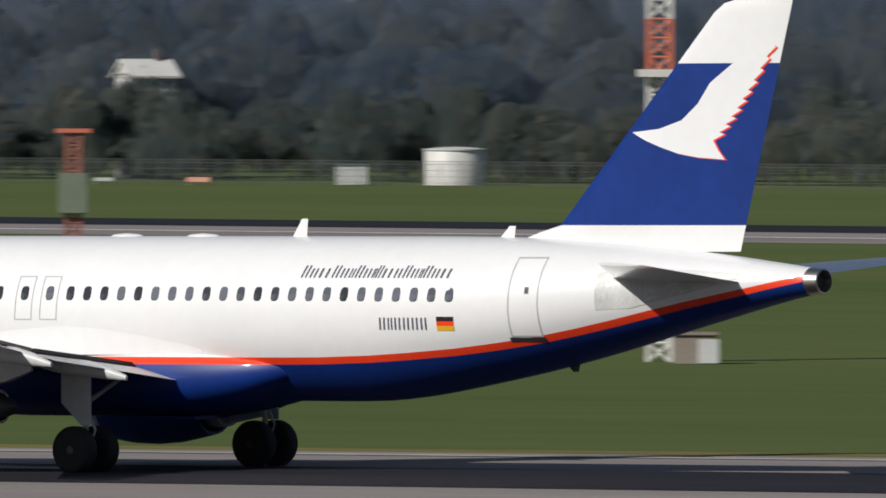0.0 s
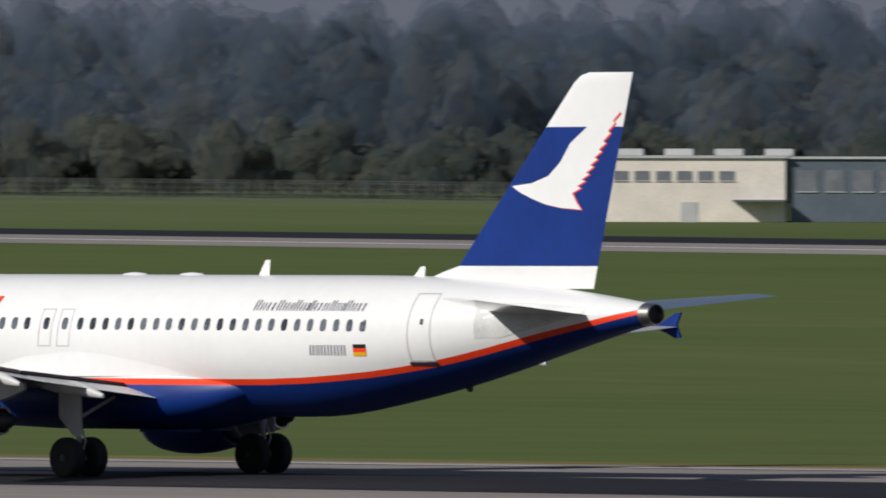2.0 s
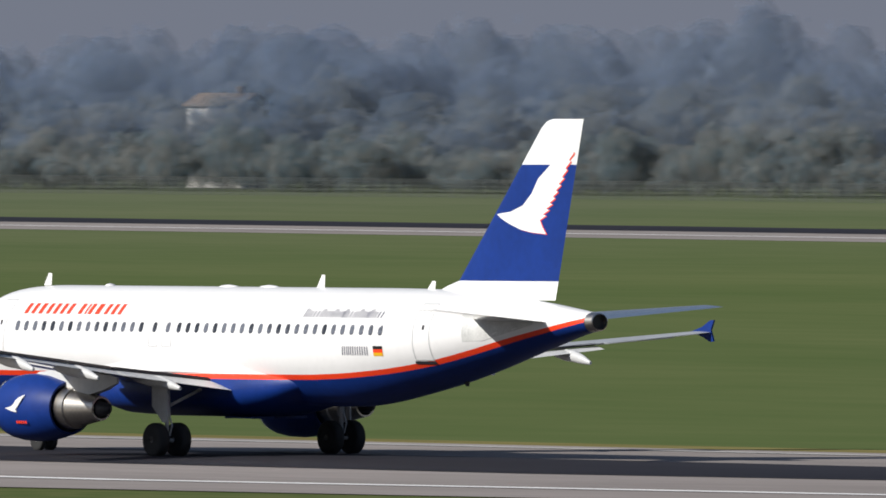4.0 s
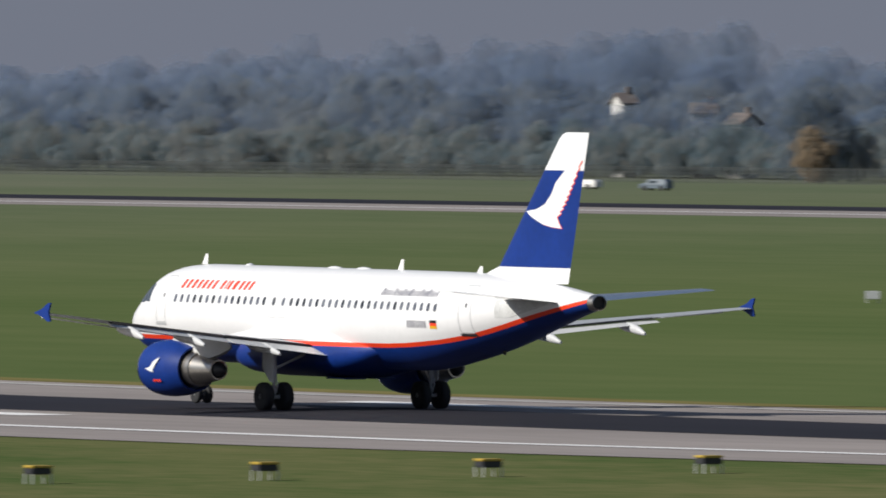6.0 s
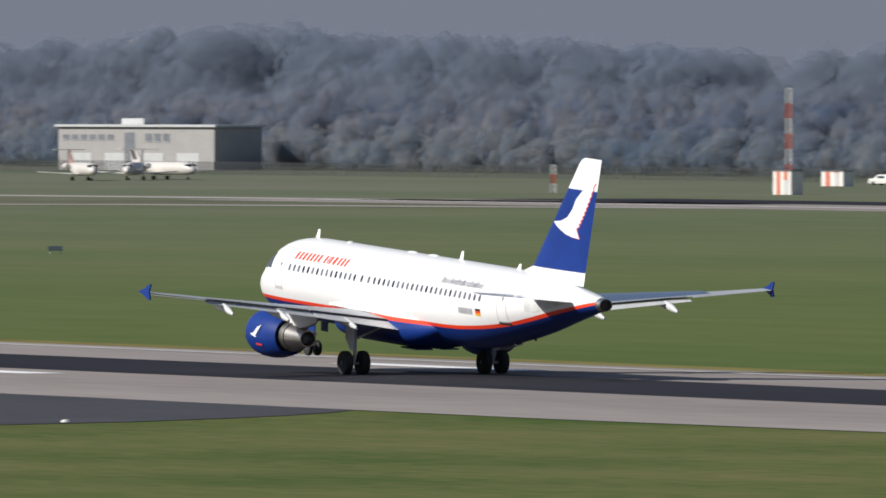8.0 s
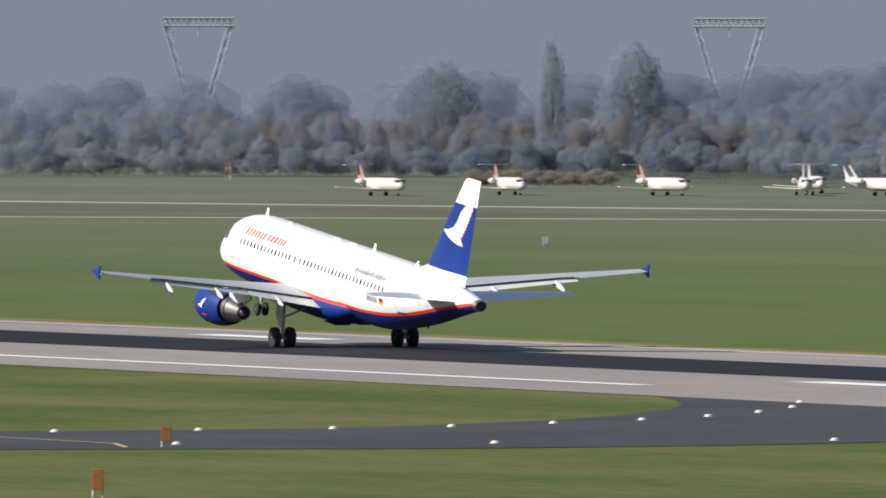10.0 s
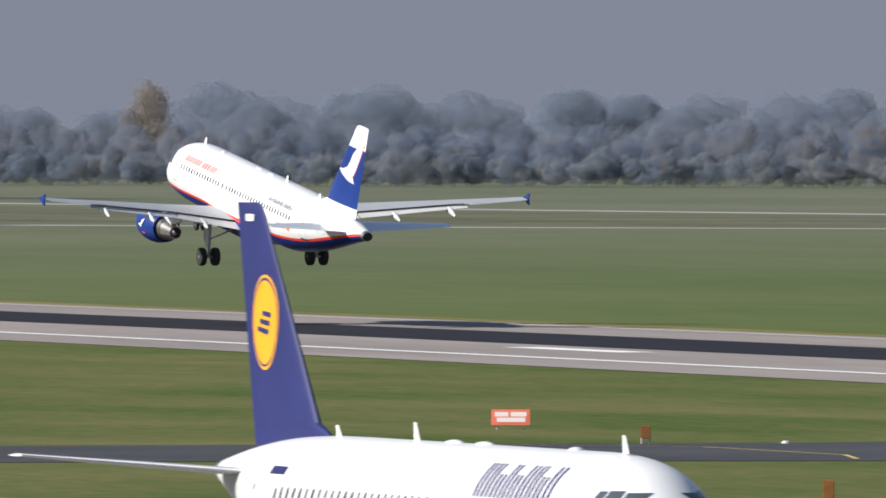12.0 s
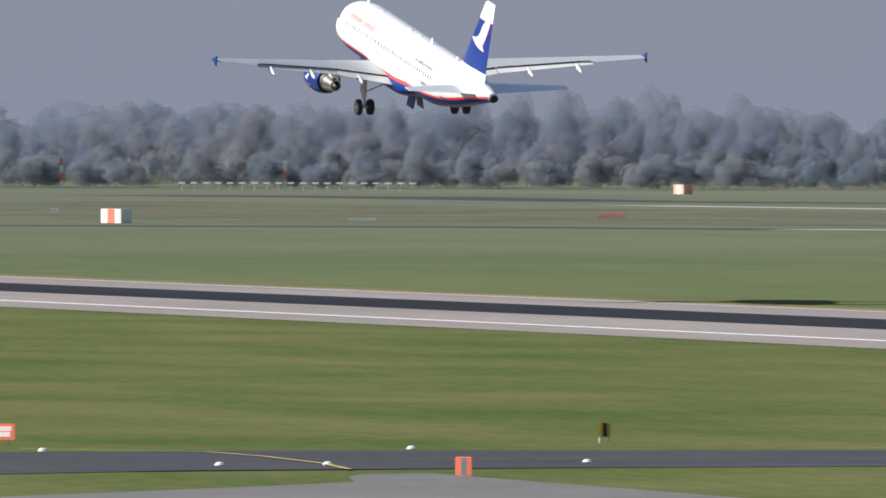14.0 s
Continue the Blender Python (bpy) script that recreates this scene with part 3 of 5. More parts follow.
    slab(bm, [(12.1, 12.5, 0, section(30.0)[1] + 0.03, 0.05, 1), (12.3, 12.46, 0, section(30)[1] - 0.15, 0.05, 1)], 6)
    part("belly_aerial", bm, M_DARK, plane)
    return plane


# ---- emblem ----
BIRD_FRONT = [(1.0, 1.0), (0.86, 0.92), (0.72, 0.84), (0.56, 0.67), (0.475, 0.49), (0.36, 0.345), (0.2, 0.27), (0.0, 0.24), (0.09, 0.175), (0.2, 0.115), (0.33, 0.055), (0.47, 0.02), (0.66, 0.0), (0.615, 0.08), (0.58, 0.17)]
BIRD_REAR = [(0.58, 0.17), (0.72, 0.40), (0.85, 0.66), (1.0, 1.0)]


def bird_outline(teeth):
    """The front edge of the bird and its rear edge, cut into feathers."""
    at = lambda f: tuple(float(np.interp(f, (0, 1 / 3, 2 / 3, 1), [p[k] for p in BIRD_REAR])) for k in (0, 1))
    pts = list(BIRD_FRONT)
    for k in range(teeth):
        f0, f1 = k / teeth, (k + 1) / teeth
        p = at(f0 + 0.9 * (f1 - f0))
        out = 0.042 * (1 - 0.5 * f0)
        pts.append((p[0] + out, p[1] - 0.010))
        if k < teeth - 1:
            pts.append(at(f1))
    return pts


def bird(bm, place, teeth=10, shift=(0.0, 0.0)):
    f = bm.faces.new([bm.verts.new((u + shift[0], 0, v + shift[1])) for u, v in bird_outline(teeth)])
    f.normal_update()
    bmesh.ops.triangulate(bm, faces=[f], ngon_method="EAR_CLIP")
    bmesh.ops.subdivide_edges(bm, edges=bm.edges, cuts=2, use_grid_fill=True)
    for v in bm.verts:
        v.co = Vector(place(v.co.x, v.co.z))


# ---- ground ----
KNOTS = (0, 150, 250, 350, 450, 550, 650, 800, 1000, 1250)
RISES = (3.93, 3.18, 2.43, 1.59, 0.62, 0.02, -0.22, -0.14, 0.0, 0.02)


def rise(x, y):
    """Height of the ground: the start of the runway lies higher than its middle."""
    h = float(np.interp(-x, KNOTS, RISES))
    k = min(1, max(0, (y - 180) / 100)) * min(1, max(0, (500 - y) / 100))
    return h * k - 0.37 * min(1, max(0, (165 - y) / 25))


def lin(a, b, step):
    n = max(1, int(round((b - a) / step)))
    return [a + (b - a) * i / n for i in range(n + 1)]


def sheet(name, xs, ys, off, material, label, category, kind="structure"):
    bm = bmesh.new()
    g = [[bm.verts.new((x, y, rise(x, y) + off)) for y in ys] for x in xs]
    for i in range(len(xs) - 1):
        for j in range(len(ys) - 1):
            bm.faces.new((g[i][j], g[i + 1][j], g[i + 1][j + 1], g[i][j + 1]))
    return mesh_thing(name, bm, material, label, category, kind=kind)


M_GRASS = mat("mown_grass", (0.063, 0.097, 0.031), 0.9, scale=0.06, fine=15, stretch=(0.45, 1.0, 1), other=(0.144, 0.140, 0.062), vary=0.2, bump=0.5, gloss=0.0)
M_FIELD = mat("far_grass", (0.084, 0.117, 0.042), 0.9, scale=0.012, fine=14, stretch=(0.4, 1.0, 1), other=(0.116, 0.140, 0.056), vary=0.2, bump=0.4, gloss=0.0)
# haze put into the grass colour: paler and bluer towards the west
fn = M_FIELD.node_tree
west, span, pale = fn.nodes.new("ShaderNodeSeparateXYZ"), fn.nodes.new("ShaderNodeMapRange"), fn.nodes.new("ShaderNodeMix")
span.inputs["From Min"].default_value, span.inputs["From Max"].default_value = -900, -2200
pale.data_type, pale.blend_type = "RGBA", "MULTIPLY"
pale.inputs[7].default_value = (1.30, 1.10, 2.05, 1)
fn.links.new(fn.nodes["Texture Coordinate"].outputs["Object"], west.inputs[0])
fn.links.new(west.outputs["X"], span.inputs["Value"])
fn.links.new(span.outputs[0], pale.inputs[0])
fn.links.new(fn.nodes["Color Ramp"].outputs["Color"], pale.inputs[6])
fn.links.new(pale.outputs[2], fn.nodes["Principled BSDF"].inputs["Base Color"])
M_CONCRETE = mat("runway_concrete", (0.262, 0.232, 0.214), 0.8, scale=0.05, fine=12, stretch=(0.2, 1, 1), vary=0.16, bump=0.2, gloss=0.1)
M_RUBBER = mat("rubbered_asphalt", (0.022, 0.021, 0.026), 0.75, scale=0.08, fine=10, stretch=(0.06, 1, 1), vary=0.22, bump=0.2, gloss=0.1)
M_ASPHALT = mat("taxiway_asphalt", (0.060, 0.060, 0.066), 0.8, scale=0.06, fine=12, vary=0.2, bump=0.2, gloss=0.1)
M_GREYTAX = mat("grey_taxiway_concrete", (0.155, 0.148, 0.142), 0.8, scale=0.06, fine=12, vary=0.15, gloss=0.1)
M_LINE = mat("white_road_paint", (0.82, 0.80, 0.77), 0.6, vary=0.08, scale=0.4)
M_WORNLINE = mat("worn_road_paint", (0.44, 0.42, 0.39), 0.7, vary=0.2, scale=0.2, fine=6)
M_YLINE = mat("yellow_road_paint", (0.55, 0.42, 0.12), 0.6, vary=0.14, scale=0.4)
M_EDGEGRASS = mat("dry_verge_grass", (0.17, 0.15, 0.06), 0.9, scale=0.2, fine=8, stretch=(0.1, 1, 1), vary=0.3, bump=0.3, gloss=0.0)

XS = lin(-5200, -1400, 200) + lin(-1350, 200, 25) + lin(300, 2000, 200)
sheet("ground", [-9000, -7000] + XS + [4000, 8000], [-6000, -2500, -800, -200, 0] + lin(60, 480, 20) + lin(500, 800, 50) + [1000, 1300, 1600, 2000, 3000, 4500, 6500, 9000], 0.0, M_GRASS, "mown green airfield grass with dry patches", "grass")
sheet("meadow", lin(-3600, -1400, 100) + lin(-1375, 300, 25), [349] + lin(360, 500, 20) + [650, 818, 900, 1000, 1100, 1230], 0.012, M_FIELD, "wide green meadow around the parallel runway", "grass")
RX = lin(-2400, -1400, 50) + lin(-1375, 300, 12.5)
sheet("runway", RX, lin(290.0, 347.5, 14), 0.03, M_CONCRETE, "pale weathered concrete runway", "runway")
sheet("runway_rubber", RX, lin(316.0, 332.0, 4), 0.045, M_RUBBER, "dark rubber-blackened strip along the runway", "runway")
for part_x in ([x for x in RX if x < -763], [x for x in RX if x > -634]):
    sheet("runway_edge_line", part_x, [299.25, 300.45], 0.05, M_LINE, "white painted edge line of the runway", "line")
sheet("runway_edge_line", RX, [343.85, 345.05], 0.05, M_WORNLINE, "white painted edge line of the runway", "line")
sheet("verge", RX, [347.5, 351.5], 0.02, M_EDGEGRASS, "dry brownish verge beside the runway", "grass")
for x0, x1 in ((-946, -924), (-782, -759), (-632, -609), (-312, -288)):
    for y0 in (310.2, 336.4) if x0 < -400 else (310.2,):
        sheet("runway_marking", lin(x0, x1, 8), [y0, y0 + 2.4], 0.05, M_LINE, "white painted touchdown bar on the runway", "line")
# second runway
R2 = lin(-1950, 400, 50)
sheet("far_runway", R2, [818, 832, 866, 880], 0.03, M_CONCRETE, "pale concrete parallel runway beyond the grass", "runway")
sheet("far_runway_rubber", R2, [858, 886], 0.05, M_RUBBER, "dark strip along the parallel runway", "runway")
sheet("far_runway_line", R2, [836.5, 838.5], 0.05, M_LINE, "white painted line along the parallel runway", "line")
# exit taxiway across the grass
# its mouth bends to the west where it joins the runway
EXIT_Y = (60, 164, 201, 235, 248.9, 261.3, 269.9, 279.4, 285.7, 290.6)
EXIT_WEST = (-672, -671.5, -668.5, -671, -676.7, -688.9, -700.9, -717.6, -733.6, -750)
EXIT_EAST = (-634, -635, -636.5, -632, -635.5, -643.6, -649.2, -657.6, -664.5, -672)
bm = bmesh.new()
prev = None
for y in lin(60, 230, 17) + lin(234, 290.6, 4):
    a, b = float(np.interp(y, EXIT_Y, EXIT_WEST)), float(np.interp(y, EXIT_Y, EXIT_EAST))
    row = [bm.verts.new((a + (b - a) * i / 6, y, rise(a + (b - a) * i / 6, y) + 0.025)) for i in range(7)]
    if prev:
        for i in range(6):
            bm.faces.new((prev[i], prev[i + 1], row[i + 1], row[i]))
    prev = row
mesh_thing("exit_taxiway", bm, M_ASPHALT, "dark asphalt taxiway leading off the runway", "taxiway", kind="structure")
bm = bmesh.new()
prev = None
for y, a in ((60, -588), (100, -592), (140, -599), (147, -602), (152, -605), (157.4, -608.5), (161, -611), (163.6, -613), (165.5, -621), (167, -625), (170.3, -627)):
    row = [bm.verts.new((x, y, rise(x, y) + 0.02)) for x in [a] + lin(-580, 200, 20)]
    if prev:
        for i in range(len(row) - 1):
            bm.faces.new((prev[i], prev[i + 1], row[i + 1], row[i]))
    prev = row
mesh_thing("parallel_taxiway", bm, M_GREYTAX, "grey concrete taxiway parallel to the runway", "taxiway", kind="structure")


# ---- motion ----
# seconds, x, height, nose-up degrees
FLIGHT = [
    (0.00, -264.93, 2.306, -0.45),
    (0.50, -288.97, 2.105, -0.45),
    (1.00, -313.62, 1.899, -0.45),
    (1.50, -339.07, 1.686, -0.45),
    (2.00, -365.42, 1.445, -0.45),
    (2.20, -376.24, 1.340, -0.44),
    (2.50, -393.05, 1.177, -0.41),
    (2.80, -410.53, 1.008, -0.39),
    (3.10, -428.56, 0.833, -0.37),
    (3.40, -447.06, 0.653, -0.35),
    (3.70, -465.92, 0.529, -0.32),
    (4.00, -485.05, 0.414, -0.30),
    (4.25, -501.12, 0.318, -0.24),
    (4.50, -517.24, 0.221, -0.17),
    (5.00, -549.57, 0.026, -0.05),
    (5.50, -582.23, -0.056, 0.08),
    (6.00, -615.42, -0.138, 0.33),
    (6.50, -649.17, -0.221, 0.88),
    (7.00, -683.43, -0.205, 1.54),
    (7.25, -700.63, -0.195, 1.95),
    (7.60, -724.76, -0.182, 2.60),
    (8.00, -752.51, -0.167, 3.40),
    (8.40, -780.56, -0.151, 4.23),
    (8.80, -809.03, -0.134, 5.03),
    (9.20, -838.01, -0.114, 5.75),
    (9.50, -860.17, -0.099, 6.21),
    (10.00, -897.88, 0.089, 6.86),
    (10.50, -936.16, 0.623, 7.61),
    (11.00, -974.92, 1.461, 8.07),
    (11.50, -1014.09, 2.664, 8.29),
    (12.00, -1053.63, 4.186, 8.81),
    (12.50, -1093.54, 6.089, 9.49),
    (13.00, -1133.84, 8.428, 10.19),
    (13.50, -1174.55, 11.194, 10.82),
    (14.00, -1215.65, 14.430, 11.32),
]
TRACK_Y = 328.9
# yaw that fits the camera's view, on the ground as well as in flight
FIT_YAW = 2.27
AIR = dict(paints=(M_WHITE, M_BLUE, M_RED, M_BLUE, M_BLUE, (M_WHITE, M_BLUE, M_WHITE)), fin=(5.5, 6.2, 10.2, 11.76), marks=True)
jet = airliner("airliner", "white and blue jet airliner with a red stripe, taking off", AIR)
lettering(jet, -11.55, 4.92, 0.36, [0.43, 0.42, 0.47, 0.41, 0.43, 0.41, 0.43, -0.26, 0.42, 0.17, 0.41, 0.56, 0.42, 0.41, 0.40], 0.22, M_RED, "red slanted title lettering", stem=0.46, starts=(0.12,))
lettering(jet, 5.15, 4.90, 0.30, [0.26, 0.27, 0.41, 0.26, 0.27, 0.19, 0.25, 0.27, 0.11, 0.19, 0.37, 0.27, 0.25, 0.25, 0.13, 0.25, 0.27, 0.39], 0.2, M_GREYINK, "grey slanted lettering", low=(1.0, 0.76, 0.76, 1.0, 0.76, 0.76))
lettering(jet, 7.75, 3.62, 0.30, [0.26, 0.2, 0.26, 0.26, 0.26, 0.26], 0.0, M_GREYINK, "grey registration lettering")
for i, m in enumerate((M_GOLD, M_RED, M_BLACK)):
    bm = bmesh.new()
    band_on_skin(bm, 9.48, 9.98, 3.60 + 0.115 * i, 3.60 + 0.115 * (i + 1), -1, 0.012, 1)
    part("flag_stripe", bm, m, jet, "stripe of a small black, red and gold flag", False)
LIN = dict(paints=(M_WHITE, M_PALE, M_WHITE, M_WHITE, M_PALE, (M_NAVY, M_NAVY, M_NAVY)), fin=(5.5, 6.2, 10.2, 11.76), marks=False)
taxi_jet = airliner("airliner", "white jet airliner with a dark blue tail, taxiing", LIN)
lettering(taxi_jet, -11.8, 4.75, 0.8, [0.75, 0.68, 0.62, 0.7, 0.65, 0.62, 0.68, 0.65, 0.62], 0.2, M_NAVY, "dark slanted title lettering", 1, 0.22, (1.0, 0.7, 1.0, 1.0, 0.7))
lettering(taxi_jet, 9.6, 4.95, 0.2, [0.3, 0.25, 0.3, 0.25, 0.3], 0.0, M_NAVY, "small dark lettering", 1, 0.3)
TAXI_Y = 127.5


# ---- far woods ----
CROWN_LEAN = np.array((0.50, -0.78, 0.37))  # leaf normals bent halfway between sun and camera, so shading stays even
RINGS, SEGS = 5, 10
GLOBE = np.array([(math.cos(a) * math.sin(b), math.sin(a) * math.sin(b), -math.cos(b)) for b in [math.pi * (r + 0.7) / (RINGS + 0.4) for r in range(RINGS)] for a in [2 * math.pi * i / SEGS for i in range(SEGS)]] + [(0, 0, 1.0)])
GLOBE_FACES = [(r * SEGS + i, r * SEGS + (i + 1) % SEGS, (r + 1) * SEGS + (i + 1) % SEGS, (r + 1) * SEGS + i) for r in range(RINGS - 1) for i in range(SEGS)] + [((RINGS - 1) * SEGS + i, (RINGS - 1) * SEGS + (i + 1) % SEGS, RINGS * SEGS) for i in range(SEGS)]


def crowns(lobes, n, leaf, rg, rough=0.3):
    """Uneven leafy lobes of (x, y, z, radius, half height) with loose sprays round them: points, faces and normals bent
    to CROWN_LEAN.
    """
    V, F, N = [], [], []
    base = 0
    for x, y, z, rw, rh in lobes:
        c, size = np.array([x, y, z]), np.array([rw, rw, rh])
        V.append(c + GLOBE * size * rg.uniform(1 - rough, 1 + 0.35 * rough, (len(GLOBE), 1)))
        gn = GLOBE / size
        gn = gn / np.linalg.norm(gn, axis=1)[:, None] * 0.5 + CROWN_LEAN
        N.append(gn / np.linalg.norm(gn, axis=1)[:, None])
        F += [tuple(base + i for i in f) for f in GLOBE_FACES]
        base += len(GLOBE)
        d = rg.normal(size=(n, 3))
        d /= np.linalg.norm(d, axis=1)[:, None]
        d[(d @ CROWN_LEAN < -0.2) & (rg.uniform(0, 1, n) < 0.6)] *= -1  # thinner on the side that the camera never sees
        p = c + d * rg.uniform(0.92, 1.22, n)[:, None] * size
        p[:, 2] = np.maximum(p[:, 2], 0.3)
        nr = d / size
        nr /= np.linalg.norm(nr, axis=1)[:, None]
        nr = nr * 0.4 + CROWN_LEAN + rg.normal(0, 0.16, (n, 3))
        nr /= np.linalg.norm(nr, axis=1)[:, None]
        q2 = np.cross(rg.normal(size=(n, 3)), nr)
        q2 /= np.linalg.norm(q2, axis=1)[:, None] + 1e-9
        q1 = np.cross(nr, q2)
        s = rg.uniform(0.45, 1.2, n)[:, None] * leaf
        V.append(np.stack([p - q1 * s, p + q2 * s * 0.8, p + q1 * s, p - q2 * s * 0.8], 1).reshape(-1, 3))
        N.append(np.repeat(nr, 4, axis=0))
        F += (np.arange(4 * n).reshape(-1, 4) + base).tolist()
        base += 4 * n
    return np.concatenate(V).tolist(), F, np.concatenate(N).tolist()


def foliage(name, lobes, n, leaf, material, rg, rough=0.3):
    V, F, N = crowns(lobes, n, leaf, rg, rough)
    me = bpy.data.meshes.new(name)
    me.from_pydata(V, [], F)
    me.normals_split_custom_set_from_vertices(N)
    me.materials.append(material)
    return new(name, me)


def lobes_of(x, y, h, w, count, rg, low=0.22):
    res = [(x, y, h * 0.46, w * 0.38, h * 0.44)]
    for k in range(count):
        u = rg.uniform(low, 0.80)
        out = w * 0.34 * math.sin(math.pi * min(0.95, u + 0.15))
        a = rg.uniform(0, 2 * math.pi)
        rh = h * rg.uniform(0.13, 0.24)
        res.append((x + out * math.cos(a), y + out * math.sin(a), min(h * u, h - rh), w * rg.uniform(0.19, 0.34), rh))
    return res


def woods(name, rows, leaf, material, label, seed, rough=0.3):
    """Many trees in one mesh: rows of (x, y, height, width, clumps)."""
    rg = np.random.default_rng(seed)
    lobes = []
    for x, y, h, w, n in rows:
        lobes += lobes_of(x, y, h, w, 6, rg)
    return tagged(foliage(name, lobes, rows[0][4] // 7, leaf, material, rg, rough), label, "trees", kind="stuff")


def leaves(name, low, high, vary=0.18, gaps=0.8):
    """See-through leaves: gaps stands in for haze, softens them and lets part of the light through."""
    m = mat(name, low, 0.9, scale=0.02, fine=8, other=high, vary=0.3, random_amount=vary, island=True, gloss=0.0)
    nt = m.node_tree
    b, end = nt.nodes["Principled BSDF"], nt.nodes["Material Output"]
    tr, mx = nt.nodes.new("ShaderNodeBsdfTranslucent"), nt.nodes.new("ShaderNodeMixShader")
    mx.inputs[0].default_value = 0.35
    nt.links.new(b.inputs["Base Color"].links[0].from_socket, tr.inputs["Color"])
    nt.links.new(b.outputs[0], mx.inputs[1])
    nt.links.new(tr.outputs[0], mx.inputs[2])
    gap, spray = nt.nodes.new("ShaderNodeBsdfTransparent"), nt.nodes.new("ShaderNodeMixShader")
    spray.inputs[0].default_value = gaps
    nt.links.new(mx.outputs[0], spray.inputs[1])
    nt.links.new(gap.outputs[0], spray.inputs[2])
    nt.links.new(spray.outputs[0], end.inputs["Surface"])
    return m


# autumn foliage: brown-green hedges near by, distant haze painted in as paler, bluer leaves
M_HEDGE = [leaves("hedge_leaves_near", (0.060, 0.083, 0.083), (0.116, 0.119, 0.099), 0.4, 0.6), leaves("hazed_hedge_leaves_mid", (0.113, 0.156, 0.179), (0.212, 0.216, 0.203), 0.4, 0.78), leaves("hazed_hedge_leaves_far", (0.120, 0.163, 0.227), (0.230, 0.233, 0.240), 0.4, 0.76)]
M_WOOD = [leaves("hazed_wood_leaves_near", (0.069, 0.100, 0.146), (0.132, 0.146, 0.149), 0.4, 0.75), leaves("hazed_wood_leaves_mid", (0.113, 0.157, 0.230), (0.205, 0.226, 0.242), 0.4, 0.82), leaves("hazed_wood_leaves_far", (0.108, 0.148, 0.224), (0.227, 0.222, 0.236), 0.4, 0.82)]
M_FARWOOD = [leaves("hazed_backwood_leaves_near", (0.092, 0.128, 0.182), (0.128, 0.156, 0.199), 0.2, 0.8), leaves("hazed_backwood_leaves_mid", (0.148, 0.197, 0.291), (0.197, 0.238, 0.309), 0.2, 0.84), leaves("hazed_backwood_leaves_far", (0.150, 0.185, 0.257), (0.207, 0.224, 0.268), 0.2, 0.86)]
M_RIDGE = leaves("hazed_ridge_leaves", (0.162, 0.196, 0.260), (0.180, 0.210, 0.268), 0.06, 0.8)
# the lone trees' leaf colour holds the same haze tint
M_LONE = leaves("hazed_lone_tree_leaves", (0.169, 0.209, 0.286), (0.250, 0.265, 0.290), 0.3, 0.78)
EDGE = [(-500, 1085), (-2300, 1110), (-2950, 1165), (-3080, 1010), (-3200, 860), (-3400, 600), (-3600, 300)]


def along(points, step, rng):
    for (x0, y0), (x1, y1) in zip(points, points[1:]):
        ln = math.hypot(x1 - x0, y1 - y0)
        n = int(ln / step)
        for i in range(n):
            u = (i + rng.uniform(0, 1)) / n
            yield x0 + (x1 - x0) * u, y0 + (y1 - y0) * u


def away(x, y, d):
    r = math.hypot(x, y)
    return x * (1 + d / r), y * (1 + d / r)


rng = np.random.default_rng(7)


# 0 near, 1 middle, 2 far: picks how much haze the leaf colour holds
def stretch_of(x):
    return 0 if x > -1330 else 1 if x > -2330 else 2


hedge, mid, far = ([[], [], []] for _ in range(3))
for x, y in along(EDGE, 3.6, rng):
    hedge[stretch_of(x)].append((*away(x, y, rng.uniform(5, 22)), rng.uniform(5, 9), rng.uniform(6, 9), 70 if x > -2330 else 36))
for d0, d1, h0, h1 in ((28, 50, 10, 12.5), (75, 115, 12, 15.5)):
    for x, y in along(EDGE, 6.0, rng):
        g = noise.noise((x * 0.008, y * 0.008, 3.0)) + 0.6 * noise.noise((x * 0.03, y * 0.03, 1.0))
        k = 1.25 if x > -1330 else 1.0 if x > -2330 else 0.92
        mid[stretch_of(x)].append((*away(x, y, rng.uniform(d0, d1)), k * rng.uniform(h0, h1) * (1 + 0.4 * g), rng.uniform(9, 15) if x > -2330 else rng.uniform(6.5, 11), 80 if x > -2330 else 36))
for d0, d1, h0, h1 in ((190, 280, 16, 18.5), (420, 560, 19, 22.5)):
    for x, y in along(EDGE, 7.5, rng):
        g = noise.noise((x * 0.005, y * 0.005, 8.0)) + 0.5 * noise.noise((x * 0.02, y * 0.02, 5.0))
        k = 0.78 if x < -2330 else 1.0
        far[stretch_of(x)].append((*away(x, y, rng.uniform(d0, d1)), k * rng.uniform(h0, h1) * (1 + 0.38 * g), rng.uniform(13, 20) if x > -2330 else rng.uniform(9, 15), 70 if x > -2330 else 36))
ridge = []
for x, y in along(EDGE[1:], 13, rng):
    g = noise.noise((x * 0.0025, y * 0.0025, 21.0)) - (0.9 if y < 960 else 0.0)
    ridge.append((*away(x, y, rng.uniform(850, 1050)), 27.5 * (1 + 0.30 * g) + rng.uniform(0, 0.8), rng.uniform(24, 36), 140))
woods("far_ridge_woodland", ridge, 1.6, M_RIDGE, "wooded ridge on the horizon, paled by haze in its leaf colour", 14, 0.3)
